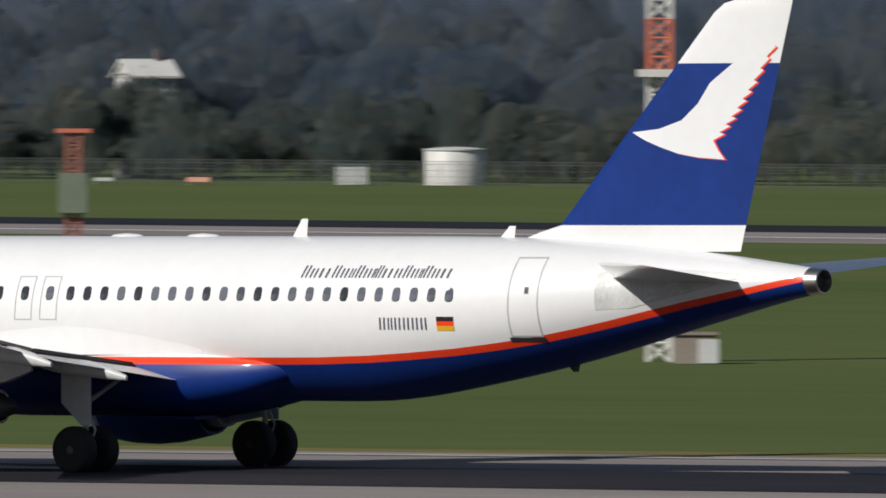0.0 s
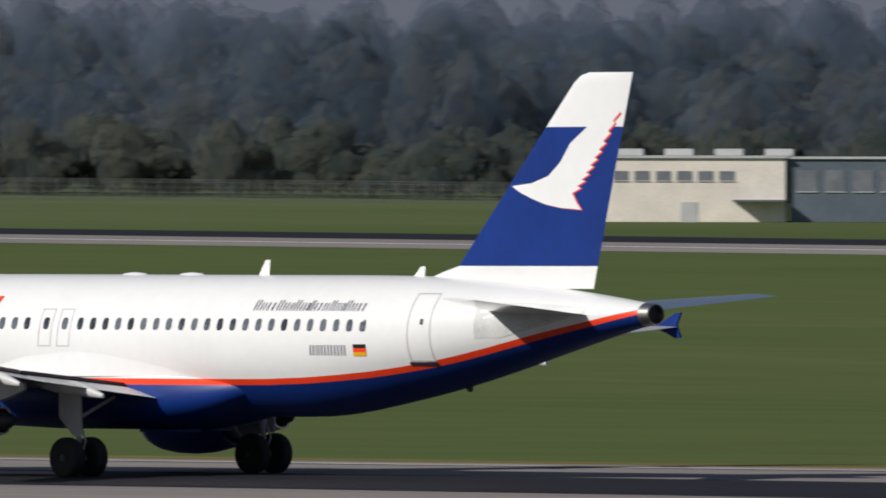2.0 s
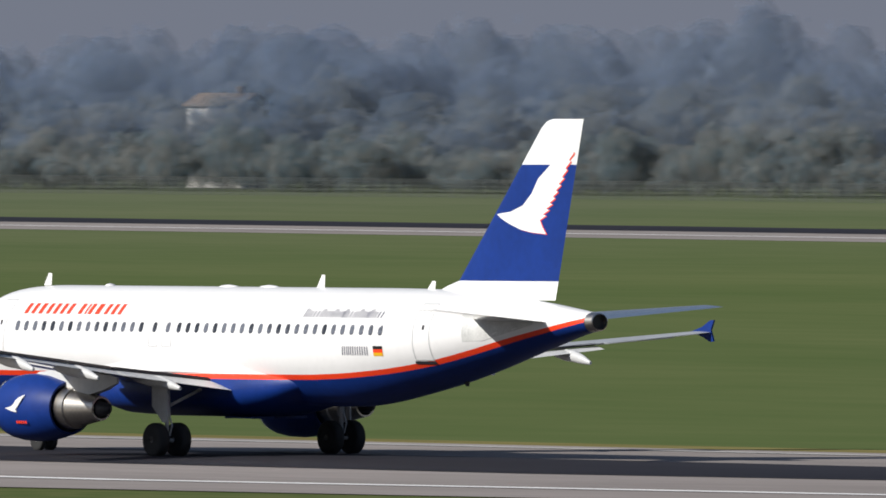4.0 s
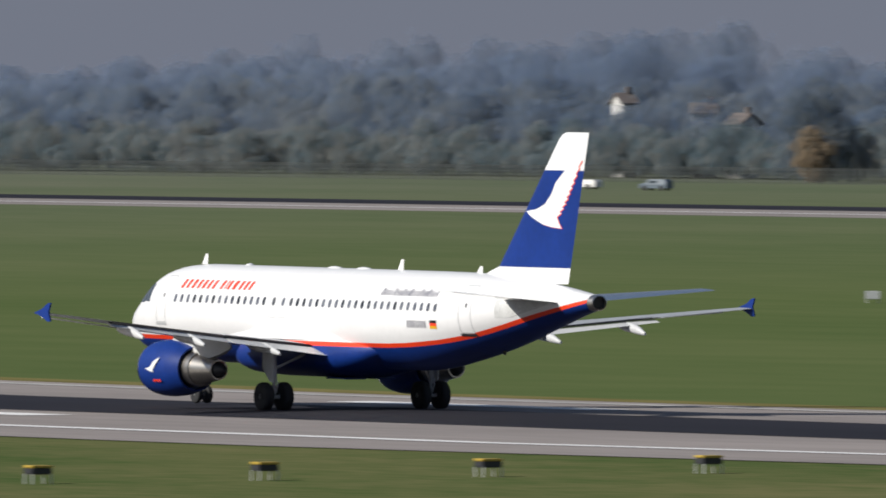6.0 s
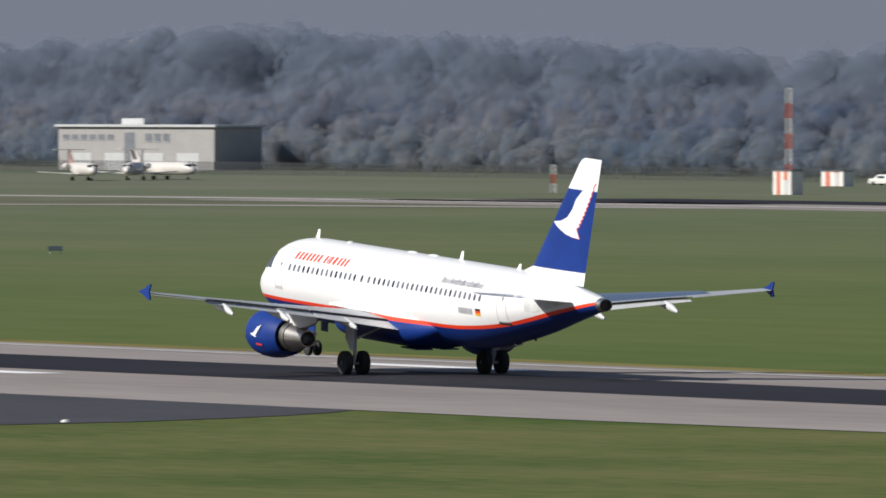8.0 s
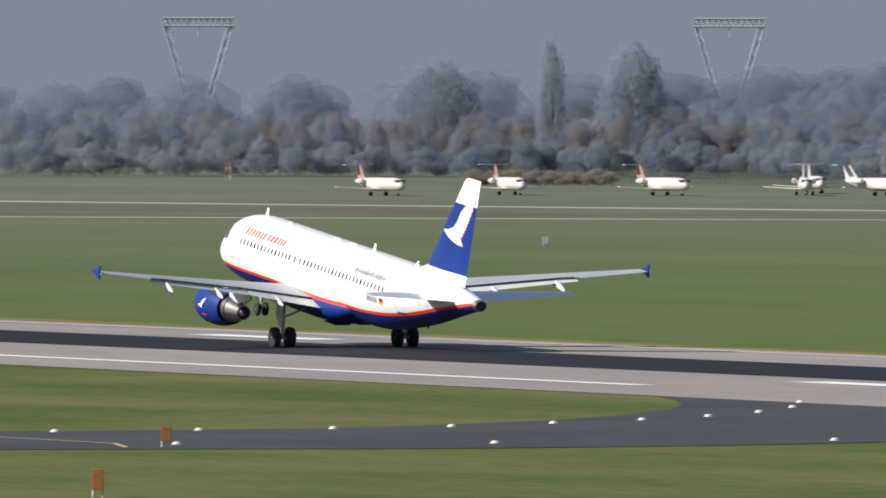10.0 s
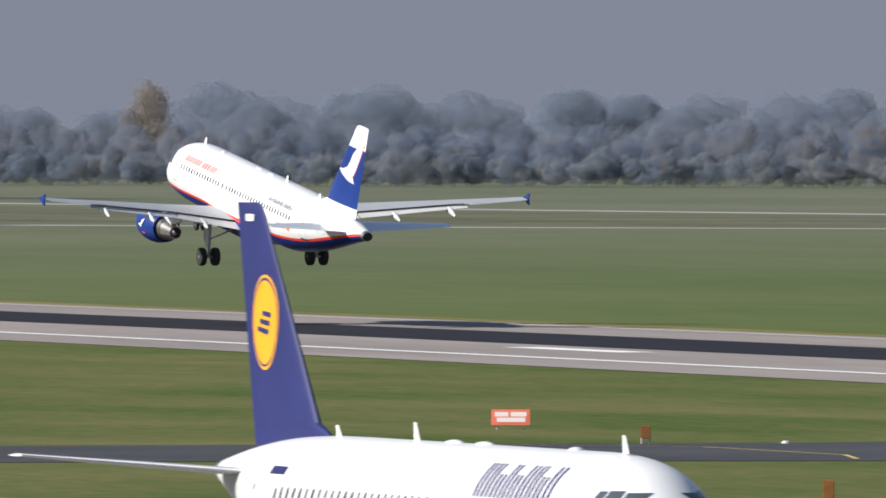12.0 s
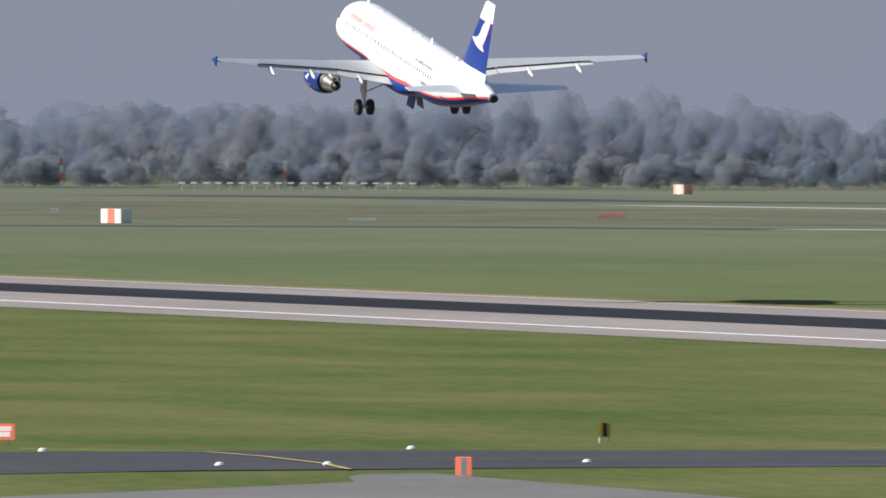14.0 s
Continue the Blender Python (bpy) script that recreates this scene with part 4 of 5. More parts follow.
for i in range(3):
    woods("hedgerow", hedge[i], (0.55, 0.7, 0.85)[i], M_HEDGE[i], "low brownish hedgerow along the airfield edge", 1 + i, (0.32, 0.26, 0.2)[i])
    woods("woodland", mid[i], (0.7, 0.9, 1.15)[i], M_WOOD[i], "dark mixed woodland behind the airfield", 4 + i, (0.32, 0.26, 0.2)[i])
    woods("far_woodland", far[i], (0.9, 1.1, 1.4)[i], M_FARWOOD[i], "distant woodland with haze painted into its leaves", 7 + i, (0.3, 0.24, 0.18)[i])

# ---- airfield furniture and buildings ----
M_ORANGE = mat("red_orange_paint", (0.60, 0.17, 0.10), 0.5, vary=0.12, scale=0.8)
M_SALMON = mat("salmon_paint", (0.82, 0.40, 0.30), 0.5, vary=0.1, scale=1)
M_RUST = mat("rusty_red_paint", (0.26, 0.10, 0.075), 0.7, vary=0.2, scale=1)
M_CABINET = mat("grey_green_cabinet_paint", (0.16, 0.19, 0.14), 0.6, vary=0.12, scale=1)
M_TAN = mat("tan_hut_paint", (0.27, 0.225, 0.185), 0.7, vary=0.15, scale=1)
M_POST = mat("orange_post_paint", (0.58, 0.24, 0.07), 0.5, vary=0.15, scale=2)
M_MASTWHITE = mat("mast_white_paint", (0.66, 0.64, 0.60), 0.5, vary=0.1, scale=0.8)
M_CREAM = mat("cream_cladding", (0.86, 0.78, 0.68), 0.7, vary=0.1, scale=0.5)
M_GREYCLAD = mat("blue_grey_cladding", (0.12, 0.15, 0.18), 0.5, vary=0.12, scale=0.5)
M_ROOFTILE = mat("roof_tile", (0.13, 0.11, 0.10), 0.8, vary=0.2, scale=1)
M_RENDER = mat("white_house_render", (0.62, 0.60, 0.56), 0.8, vary=0.1, scale=0.6)
M_HALL = mat("hall_cladding", (0.37, 0.35, 0.335), 0.6, vary=0.08, scale=0.3)
M_PANEGREY = mat("building_pane", (0.20, 0.21, 0.23), 0.3, vary=0.2, scale=1)
M_TEAL = mat("teal_container_paint", (0.05, 0.30, 0.30), 0.5, vary=0.15, scale=1)
M_SIGNRED = mat("sign_red", (0.85, 0.20, 0.12), 0.5, vary=0.08, scale=2)
# glow added to brighten the sign panels and the red block
sb = M_SIGNRED.node_tree.nodes["Principled BSDF"]
sb.inputs["Emission Color"].default_value = (0.9, 0.22, 0.13, 1)
sb.inputs["Emission Strength"].default_value = 0.3
# glow added so that the lettering bars turn out white
M_SIGNWHITE = mat("sign_white", (0.8, 0.78, 0.75), 0.5, vary=0.04)
sw = M_SIGNWHITE.node_tree.nodes["Principled BSDF"]
sw.inputs["Emission Color"].default_value = (1.0, 0.9, 0.85, 1)
sw.inputs["Emission Strength"].default_value = 0.3
M_SIGNYEL = mat("sign_yellow", (0.48, 0.33, 0.05), 0.5, vary=0.08, scale=2)
M_WIRE = mat("fence_wire", (0.085, 0.092, 0.088), 0.7, 0.0, vary=0.1, scale=1)
# haze put into the colour: paled towards the sky, also on the approach posts
M_PYLON = mat("hazed_steel", (0.42, 0.44, 0.49), 0.6, vary=0.1, scale=1)
M_CAR = mat("dark_car_paint", (0.03, 0.035, 0.05), 0.3, vary=0.1, coat=0.5)
M_LAMP = mat("lamp_white", (0.75, 0.72, 0.66), 0.4, vary=0.05)
M_LIT = mat("lit_lamp_glass", (0.62, 0.60, 0.58), 0.3, vary=0.03)
M_LIT.node_tree.nodes["Principled BSDF"].inputs["Emission Color"].default_value = (1.0, 0.93, 0.88, 1)
M_LIT.node_tree.nodes["Principled BSDF"].inputs["Emission Strength"].default_value = 0.12
M_BARK = mat("bark", (0.07, 0.055, 0.04), 0.9, vary=0.3, scale=1)


def face_camera(x, y):
    """A heading that turns a thing's front (-y) square to the terrace at the origin."""
    return math.degrees(math.atan2(y, x)) - 90


def simple(name, make, material, parent, label=""):
    bm = bmesh.new()
    make(bm)
    return part(name, bm, material, parent, label, False)


def root(name, label, category, x, y, rz=0.0, group="", z=None):
    e = tagged(new(name), label, category, group)
    e.matrix_world = pose(x, y, rise(x, y) if z is None else z, 0, 0, rz)
    return e


def banded_mast(name, label, x, y, height, w, bands, arms=(), top=0.0, paints=None):
    """A lattice mast painted in bands of red and white."""
    e = root(name, label, "mast", x, y, face_camera(x, y))
    for i in range(bands):
        z0, z1 = height * i / bands, height * (i + 1) / bands
        bm = bmesh.new()
        h = w / 2
        for sx in (-h, h):
            for sy in (-h, h):
                box(bm, sx - 0.09, sx + 0.09, sy - 0.09, sy + 0.09, z0, z1)
        k = max(1, int(round((z1 - z0) / w)))
        for j in range(k):
            a, b = z0 + (z1 - z0) * j / k, z0 + (z1 - z0) * (j + 1) / k
            for s in (-h, h):
                tube(bm, (-h, s, a), (h, s, b), 0.06, n=6)
                tube(bm, (h, s, a), (-h, s, b), 0.06, n=6)
                tube(bm, (s, -h, a), (s, h, b), 0.06, n=6)
                tube(bm, (-h, s, b), (h, s, b), 0.06, n=6)
        part("lattice_section", bm, (paints or (M_MASTWHITE, M_ORANGE))[i % 2], e, "lattice mast section", False)
    for z in arms:
        simple("antenna", lambda bm: (box(bm, -0.9, 0.9, -w / 2 - 0.25, -w / 2 - 0.1, z, z + 0.14), box(bm, -0.9, 0.9, -w / 2 - 0.5, -w / 2 - 0.42, z - 0.1, z + 0.2)), M_MASTWHITE, e, "white antenna array")
    if top:
        simple("top_platform", lambda bm: box(bm, -top / 2, top / 2, -top / 3, top / 3, height, height + 0.18), M_ORANGE, e, "red platform")
    return e


def hut(label, x, y, w, d, h, paint, roof=M_GREYCLAD, name="equipment_hut", rz=None, bands=0):
    e = root(name, label, "hut", x, y, face_camera(x, y) if rz is None else rz)
    simple("wall", lambda bm: box(bm, -w / 2, w / 2, -d / 2, d / 2, 0, h, 0.03), paint, e)
    simple("roof", lambda bm: box(bm, -w / 2 - 0.12, w / 2 + 0.12, -d / 2 - 0.12, d / 2 + 0.12, h, h + 0.12, 0.02), roof, e, "flat roof slab")
    simple("door", lambda bm: box(bm, w * 0.1, w * 0.1 + 0.8, -d / 2 - 0.03, -d / 2 - 0.002, 0.05, min(h - 0.15, 2.0)), M_PALE, e)
    for i in range(bands):
        simple("band", lambda bm: box(bm, -w / 2 + w * (2 * i + 1) / (2 * bands + 1), -w / 2 + w * (2 * i + 2) / (2 * bands + 1), -d / 2 - 0.02, -d / 2 - 0.004, 0.02, h), M_ORANGE, e, "red painted band")
    return e


# glide path mast and its neighbour in the grass
banded_mast("glide_path_mast", "red and white lattice mast with antenna arrays", -404, 532.3, 16.0, 0.9, 7, (3.5, 7.4, 11.5))
hut("small pale equipment hut beside the lattice mast", -400.5, 530.0, 1.7, 1.4, 1.15, M_TAN, roof=M_TAN)
monitor = banded_mast("monitor_mast", "short rusty red lattice mast with a platform and a grey-green cabinet", -471.5, 578, 8.6, 0.62, 5, (), top=1.6, paints=(M_RUST, M_RUST))
simple("cabinet", lambda bm: box(bm, -0.66, 0.66, -0.75, -0.32, 5.0, 6.8, 0.03), M_CABINET, monitor, "grey-green equipment cabinet")

# store tank
tank = root("storage_tank", "round white storage tank beside the fence", "tank", -843, 1083)
bm = bmesh.new()
loft(bm, [[(r * math.cos(a), r * math.sin(a), z) for a in [2 * math.pi * i / 32 for i in range(32)]] for r, z in ((2.5, 0), (2.5, 2.9), (2.42, 3.0), (1.2, 3.12), (0.02, 3.16))])
part("shell", bm, M_MASTWHITE, tank)
bm = bmesh.new()
loft(bm, [[(r * math.cos(a), r * math.sin(a), z) for a in [2 * math.pi * i / 32 for i in range(32)]] for r, z in ((2.5, 2.85), (2.62, 2.87), (2.62, 2.97), (2.45, 2.99))], cap=False)
part("rim", bm, M_PALE, tank)
hut("small grey hut beside the storage tank", -850.7, 1079, 2.6, 2.0, 1.6, M_PALE)


def marker(label, x, y, w, h, d, paint, legs=True, name="marker_board", stripe_paint=None, rz=None):
    """A low board on short legs."""
    e = root(name, label, "marker", x, y, face_camera(x, y) if rz is None else rz, "marker boards")
    z0 = 0.25 if legs else 0.0
    simple("board", lambda bm: box(bm, -w / 2, w / 2, -d / 2, d / 2, z0, z0 + h, min(0.03, d / 5)), paint, e)
    if legs:
        for s in (-0.4, 0.4):
            simple("leg", lambda bm: tube(bm, (s * w, 0, 0), (s * w, 0, z0 + 0.05), 0.04, n=8), M_PALE, e)
    if stripe_paint:
        simple("stripe", lambda bm: box(bm, -w * 0.16, w * 0.2, -d / 2 - 0.02, -d / 2 - 0.004, z0 + 0.02, z0 + h - 0.02), stripe_paint, e, "painted stripe")
    return e


for args in (("low red marker board beside the far fence", -858, 1068, 1.9, 0.4, 0.6, M_SALMON), ("low white marker board beside the far fence", -868, 1068, 1.6, 0.3, 0.6, M_PALE), ("low red marker board in the far grass", -882.9, 1060, 2.4, 0.45, 0.6, M_ORANGE), ("low white marker board in the far grass", -880, 1056, 1.6, 0.35, 0.6, M_MASTWHITE), ("low white marker board in the far grass", -892.5, 1060, 1.8, 0.35, 0.6, M_MASTWHITE),
             ("low red marker board in the grass", -2219.4, 628.8, 3.4, 0.5, 0.8, M_SALMON), ("low red marker board in the grass", -2257, 640, 3.6, 0.5, 0.8, M_SALMON), ("low red marker board in the grass", -2180, 671, 3.4, 0.5, 0.8, M_SALMON),
             ("long low white marker board in the grass", -2139, 572, 3.6, 0.4, 0.8, M_LAMP), ("long low white marker board in the grass", -2198, 690.5, 3.2, 0.4, 0.8, M_LAMP)):
    marker(*args)
marker("white box with dark red stripes in the grass", -2143, 539.3, 3.8, 1.9, 2.0, M_LAMP, False, stripe_paint=M_ORANGE, rz=30)
marker("pale yellow box in the grass", -2365.6, 586, 1.2, 0.7, 1.0, M_CREAM, False)
marker("red and white box at the woodland edge", -3066, 960, 3.0, 2.2, 2.4, M_LAMP, False, stripe_paint=M_SALMON, rz=30)
marker("orange and white box at the woodland edge", -2972, 856, 2.6, 1.8, 2.4, M_SALMON, False, stripe_paint=M_LAMP, rz=30)
marker("pale grey cabinet in the grass beside the runway", -721.7, 362.6, 1.1, 0.42, 0.8, M_PALE)
marker("pale grey cabinet in the wide grass", -885.4, 509.2, 0.9, 0.5, 0.7, M_PALE)
marker("pale grey cabinet in the wide grass", -889.6, 515.5, 0.9, 0.5, 0.7, M_PALE)
marker("small white cabinet in the wide grass", -1530.8, 581.8, 0.6, 0.7, 0.5, M_MASTWHITE)
marker("small dark cabinet in the wide grass", -1306, 536.9, 1.2, 0.4, 0.6, M_GREYCLAD)
marker("yellow board beside the taxiway", -686.3, 194.2, 0.5, 0.62, 0.14, M_SIGNYEL, stripe_paint=M_BLACK)
marker("red block beside the taxiway", -622.9, 170.6, 0.62, 0.72, 0.4, M_SIGNRED, False, stripe_paint=M_LAMP)
marker("orange marker post beside the taxiway", -668.7, 225.7, 0.42, 0.55, 0.2, M_POST)
marker("orange marker post beside the taxiway", -637.5, 225.9, 0.42, 0.60, 0.2, M_POST)
marker("orange marker post in the grass", -554.1, 193.8, 0.4, 0.75, 0.2, M_POST)


pipe = root("marker_cylinder", "white horizontal cylinder with a dark end beside the taxiway", "cylinder", -621.3, 198.6, face_camera(-621.3, 198.6) + 4)
bm = bmesh.new()
spin_x(bm, [(-1.08, 0.05), (-1.07, 0.22), (-1.0, 0.30), (-0.9, 0.32), (0.98, 0.32), (1.0, 0.31)], 0, 0.42, 24)
part("drum", bm, M_LAMP, pipe)
bm = bmesh.new()
spin_x(bm, [(1.0, 0.30), (1.04, 0.29), (1.06, 0.2), (1.06, 0.05)], 0, 0.42, 24)
part("end_cap", bm, M_DARK, pipe, "dark end cap")
for sx in (-0.7, 0.7):
    simple("cradle", lambda bm: box(bm, sx - 0.08, sx + 0.08, -0.24, 0.24, 0, 0.2, 0.02), M_DARK, pipe)


def direction_sign(x, y):
    """A red taxiway sign with unreadable white writing."""
    e = root("taxiway_sign", "red taxiway sign with white lettering on short legs", "sign", x, y, face_camera(x, y), "taxiway signs")
    simple("panel", lambda bm: box(bm, -0.85, 0.85, -0.08, 0.08, 0.2, 0.88, 0.02), M_SIGNRED, e)
    for k, (x0, x1, z0) in enumerate(((-0.7, -0.1, 0.58), (0.0, 0.7, 0.58), (-0.6, 0.65, 0.34))):
        simple("lettering_bar", lambda bm: box(bm, x0, x1, -0.095, -0.084, z0, z0 + 0.19), M_SIGNWHITE, e, "white lettering bar")
    for s in (-0.6, 0.6):
        simple("leg", lambda bm: tube(bm, (s, 0, 0), (s, 0, 0.25), 0.04, n=8), M_PALE, e)


direction_sign(-702.5, 230.8)
direction_sign(-686.2, 167.4)


def edge_light():
    e = root("taxiway_edge_light", "small pale taxiway edge light on the asphalt edge", "light", -669.4, 232.2, 0, "taxiway edge lights")
    bm = bmesh.new()
    loft(bm, [[(r * math.cos(a), r * math.sin(a), z) for a in [2 * math.pi * i / 14 for i in range(14)]] for r, z in ((0.22, 0), (0.22, 0.04), (0.17, 0.06), (0.17, 0.09), (0.12, 0.13), (0.02, 0.14))])
    part("body", bm, M_LAMP, e)
    return e


lamp = edge_light()
for x, y in ((-671.4, 239.4), (-673.6, 246.3), (-677.3, 253.1), (-683.6, 260.2), (-690.4, 267), (-697.7, 273), (-706.7, 279), (-717.7, 285), (-642.7, 228.2), (-642.5, 242), (-645.7, 258.3), (-672, 166), (-673.8, 182.3), (-643.1, 166.1), (-645.7, 182), (-643.3, 170.6), (-668.5, 212), (-729.3, 290.0), (-649.3, 267.4)):
    copy_thing(lamp, pose(x, y, rise(x, y)))


def approach_slope_light(x, y):
    e = root("approach_slope_light", "yellow-topped approach slope light on frangible legs", "light", x, y, 0, "approach slope lights")
    simple("housing", lambda bm: box(bm, -0.36, 0.28, -0.38, 0.38, 0.32, 0.54, 0.04), M_DARK, e, "dark housing")
    simple("hood", lambda bm: box(bm, -0.4, 0.32, -0.40, 0.40, 0.54, 0.62, 0.03), M_SIGNYEL, e, "yellow hood")
    for sx in (-0.32, 0.25):
        for sy in (-0.35, 0.35):
            simple("leg", lambda bm: tube(bm, (sx, sy, 0), (sx, sy, 0.34), 0.028, n=8), M_PALE, e)
    return e


papi = approach_slope_light(-493.6, 252.0)
for y in (260.5, 269.0, 277.5):
    copy_thing(papi, pose(-493.6, y, rise(-493.6, y)))


def windows_on(e, x0, x1, z0, z1, n, y):
    for i in range(n):
        a, b = x0 + (x1 - x0) * i / n, x0 + (x1 - x0) * (i + 0.72) / n
        w = simple("window", lambda bm: box(bm, a, b, y - 0.04, y - 0.003, z0, z1), M_PANEGREY, e)
        simple("sill", lambda bm: box(bm, a - 0.05, b + 0.05, y - 0.09, y - 0.003, z0 - 0.08, z0 - 0.002), M_PALE, w)


# cream works building with a glazed annex
bx, by = -1006.2, 973.8
hd = 44.6
works = root("works_building", "long cream flat-roofed building beside the far runway", "building", bx - 6.3, by - 6.0, hd)
simple("wall", lambda bm: box(bm, -9.4, 9.4, 0, 9, 0, 5.35, 0.04), M_CREAM, works)
simple("roof", lambda bm: box(bm, -9.6, 9.6, -0.2, 9.2, 5.35, 5.55, 0.03), M_PALE, works, "flat roof edge")
windows_on(works, -8.6, 5.6, 3.5, 4.3, 8, 0)
simple("door", lambda bm: box(bm, 0.6, 2.0, -0.05, -0.003, 0, 1.7), M_PALE, works)
simple("canopy", lambda bm: box(bm, 5.0, 9.3, -1.5, 0, 1.75, 1.9), M_GREYCLAD, works, "dark canopy")
for k in range(4):
    simple("roof_unit", lambda bm: box(bm, -5 + 4.2 * k, -2.6 + 4.2 * k, 2, 4, 5.55, 6.15, 0.05), M_PALE, works, "grey roof ventilation unit")
annex = root("annex_building", "blue-grey clad annex of the works building", "building", bx + 5.3, by + 5.2, hd)
simple("wall", lambda bm: box(bm, -6.4, 6.4, 0.6, 9, 0, 5.3, 0.04), M_GREYCLAD, annex)
simple("roof", lambda bm: box(bm, -6.5, 6.5, 0.4, 9.2, 5.3, 5.48, 0.03), M_PALE, annex, "flat roof edge")
windows_on(annex, -5.8, 6.0, 2.6, 4.4, 5, 0.6)
simple("roof_unit", lambda bm: box(bm, 2.6, 4.4, 2, 4, 5.48, 6.2, 0.05), M_PALE, annex, "grey roof ventilation unit")


def vehicle(name, label, x, y, rz, ln, w, h, paint, cab=0.35):
    """A van or car: body, cabin, panes and wheels."""
    e = root(name, label, "vehicle", x, y, rz)
    bm = bmesh.new()
    loft(bm, [[(px, s * w / 2 * k, z) for s, z, k in ((-1, 0.3, 1), (1, 0.3, 1), (1, h * 0.55, 1), (1, zt, 0.86), (-1, zt, 0.86), (-1, h * 0.55, 1))] for px, zt in ((-ln / 2, h * 0.6), (-ln / 2 + 0.15, h * 0.62), (-ln / 2 + ln * cab * 0.6, h * 0.66), (-ln / 2 + ln * cab, h), (ln / 2 - 0.3, h), (ln / 2, h * 0.8))])
    part("body", bm, paint, e, "", False)
    for s in (-1, 1):
        simple("side_pane", lambda bm: box(bm, -ln / 2 + ln * cab, -ln / 2 + ln * (cab + 0.3), s * w * 0.475 - 0.02, s * w * 0.475 + 0.02, h * 0.62, h * 0.88), M_GLASS, e)
        for k in (-0.3, 0.32):
            bm = bmesh.new()
            loft(bm, [[(k * ln + 0.32 * math.cos(a), s * (w / 2 - 0.2 + dy), 0.32 + 0.32 * math.sin(a)) for a in [2 * math.pi * i / 16 for i in range(16)]] for dy in (0, 0.22)])
            part("wheel", bm, M_TYRE, e)
    return e


vehicle("parked_car", "dark car parked on the far perimeter road", -1733.7, 1040.6, 25, 4.4, 1.8, 1.5, M_CAR)
vehicle("parked_van", "white van parked on the far perimeter road", -1802.8, 1046, 30, 4.8, 1.9, 1.7, M_MASTWHITE)
vehicle("parked_van", "white van parked on the far perimeter road", -1804.4, 996, 30, 5.6, 1.9, 1.2, M_MASTWHITE)
vehicle("parked_car", "pale car parked on the far perimeter road", -1775.6, 1030, 30, 4.2, 1.8, 1.2, M_PALE)
vehicle("parked_car", "blue-grey car parked on the far perimeter road", -1779.6, 993, 30, 3.8, 1.8, 1.4, M_GREYCLAD)
vehicle("parked_truck", "white truck parked near the far mast", -2225, 1046.5, 25, 4.6, 2.0, 1.6, M_MASTWHITE)
vehicle("parked_van", "white van parked on the far perimeter road", -1690.0, 1062, 30, 4.0, 1.8, 1.1, M_MASTWHITE)
box_ob = root("container", "teal steel container on the far grass", "container", -1756, 1031, face_camera(-1756, 1031))
simple("shell", lambda bm: box(bm, -1.9, 1.9, -1.2, 1.2, 0.1, 2.1, 0.03), M_TEAL, box_ob)
for k in range(9):
    simple("rib", lambda bm: box(bm, -1.75 + 0.42 * k, -1.6 + 0.42 * k, -1.25, -1.203, 0.2, 2.0), M_TEAL, box_ob)

# far mast with its huts
banded_mast("far_mast", "tall red and white banded mast beside small huts", -2026, 938.7, 14.2, 0.8, 7)
hut("small orange and white striped hut at the mast", -2023.4, 937.4, 3.2, 2.4, 3.2, M_LAMP, rz=25, bands=2)
hut("small orange and white striped hut near the mast", -2204.8, 1029.4, 4.2, 2.4, 2.2, M_LAMP, rz=25, bands=2)
banded_mast("marker_mast", "short red and white banded post in the far grass", -2065, 921.7, 3.8, 0.7, 3)
banded_mast("marker_mast", "thin red and white banded pole at the woodland edge", -3211.6, 797, 7.6, 0.4, 5)
banded_mast("marker_mast", "thin red and white banded pole at the woodland edge", -3182, 835, 5.4, 0.4, 3)
banded_mast("marker_mast", "short black and white banded post in the far grass", -2899.6, 1039.5, 3.2, 0.9, 4)


def house(label, x, y, w, d, eave, ridge, rz, tiles=M_ROOFTILE):
    """A gabled house among the trees."""
    e = root("house", label, "house", x, y, rz, "houses among the trees", z=0)
    simple("wall", lambda bm: box(bm, -w / 2, w / 2, -d / 2, d / 2, 0, eave), M_RENDER, e)
    bm = bmesh.new()
    o = 0.4
    loft(bm, [[(px, -d / 2 - o, eave - 0.15), (px, 0, ridge), (px, d / 2 + o, eave - 0.15), (px, d / 2 + o, eave - 0.35), (px, 0, ridge - 0.22), (px, -d / 2 - o, eave - 0.35)] for px in (-w / 2 - o, w / 2 + o)])
    part("roof", bm, tiles, e, "gable roof", False)
    for px in (-w / 2, w / 2):
        bm = bmesh.new()
        loft(bm, [[(px + dx, -d / 2, eave), (px + dx, d / 2, eave), (px + dx, 0, ridge - 0.24)] for dx in (-0.1, 0.1)])
        part("gable", bm, M_RENDER, e, "", False)
    for k in range(3):
        simple("window", lambda bm: box(bm, -w / 2 + w * (k + 0.3) / 3, -w / 2 + w * (k + 0.7) / 3, -d / 2 - 0.04, -d / 2 - 0.003, eave - 1.9, eave - 0.6), M_PANEGREY, e)
    simple("chimney", lambda bm: box(bm, w * 0.2, w * 0.2 + 0.6, -0.3, 0.3, ridge - 0.5, ridge + 0.8), M_ROOFTILE, e)


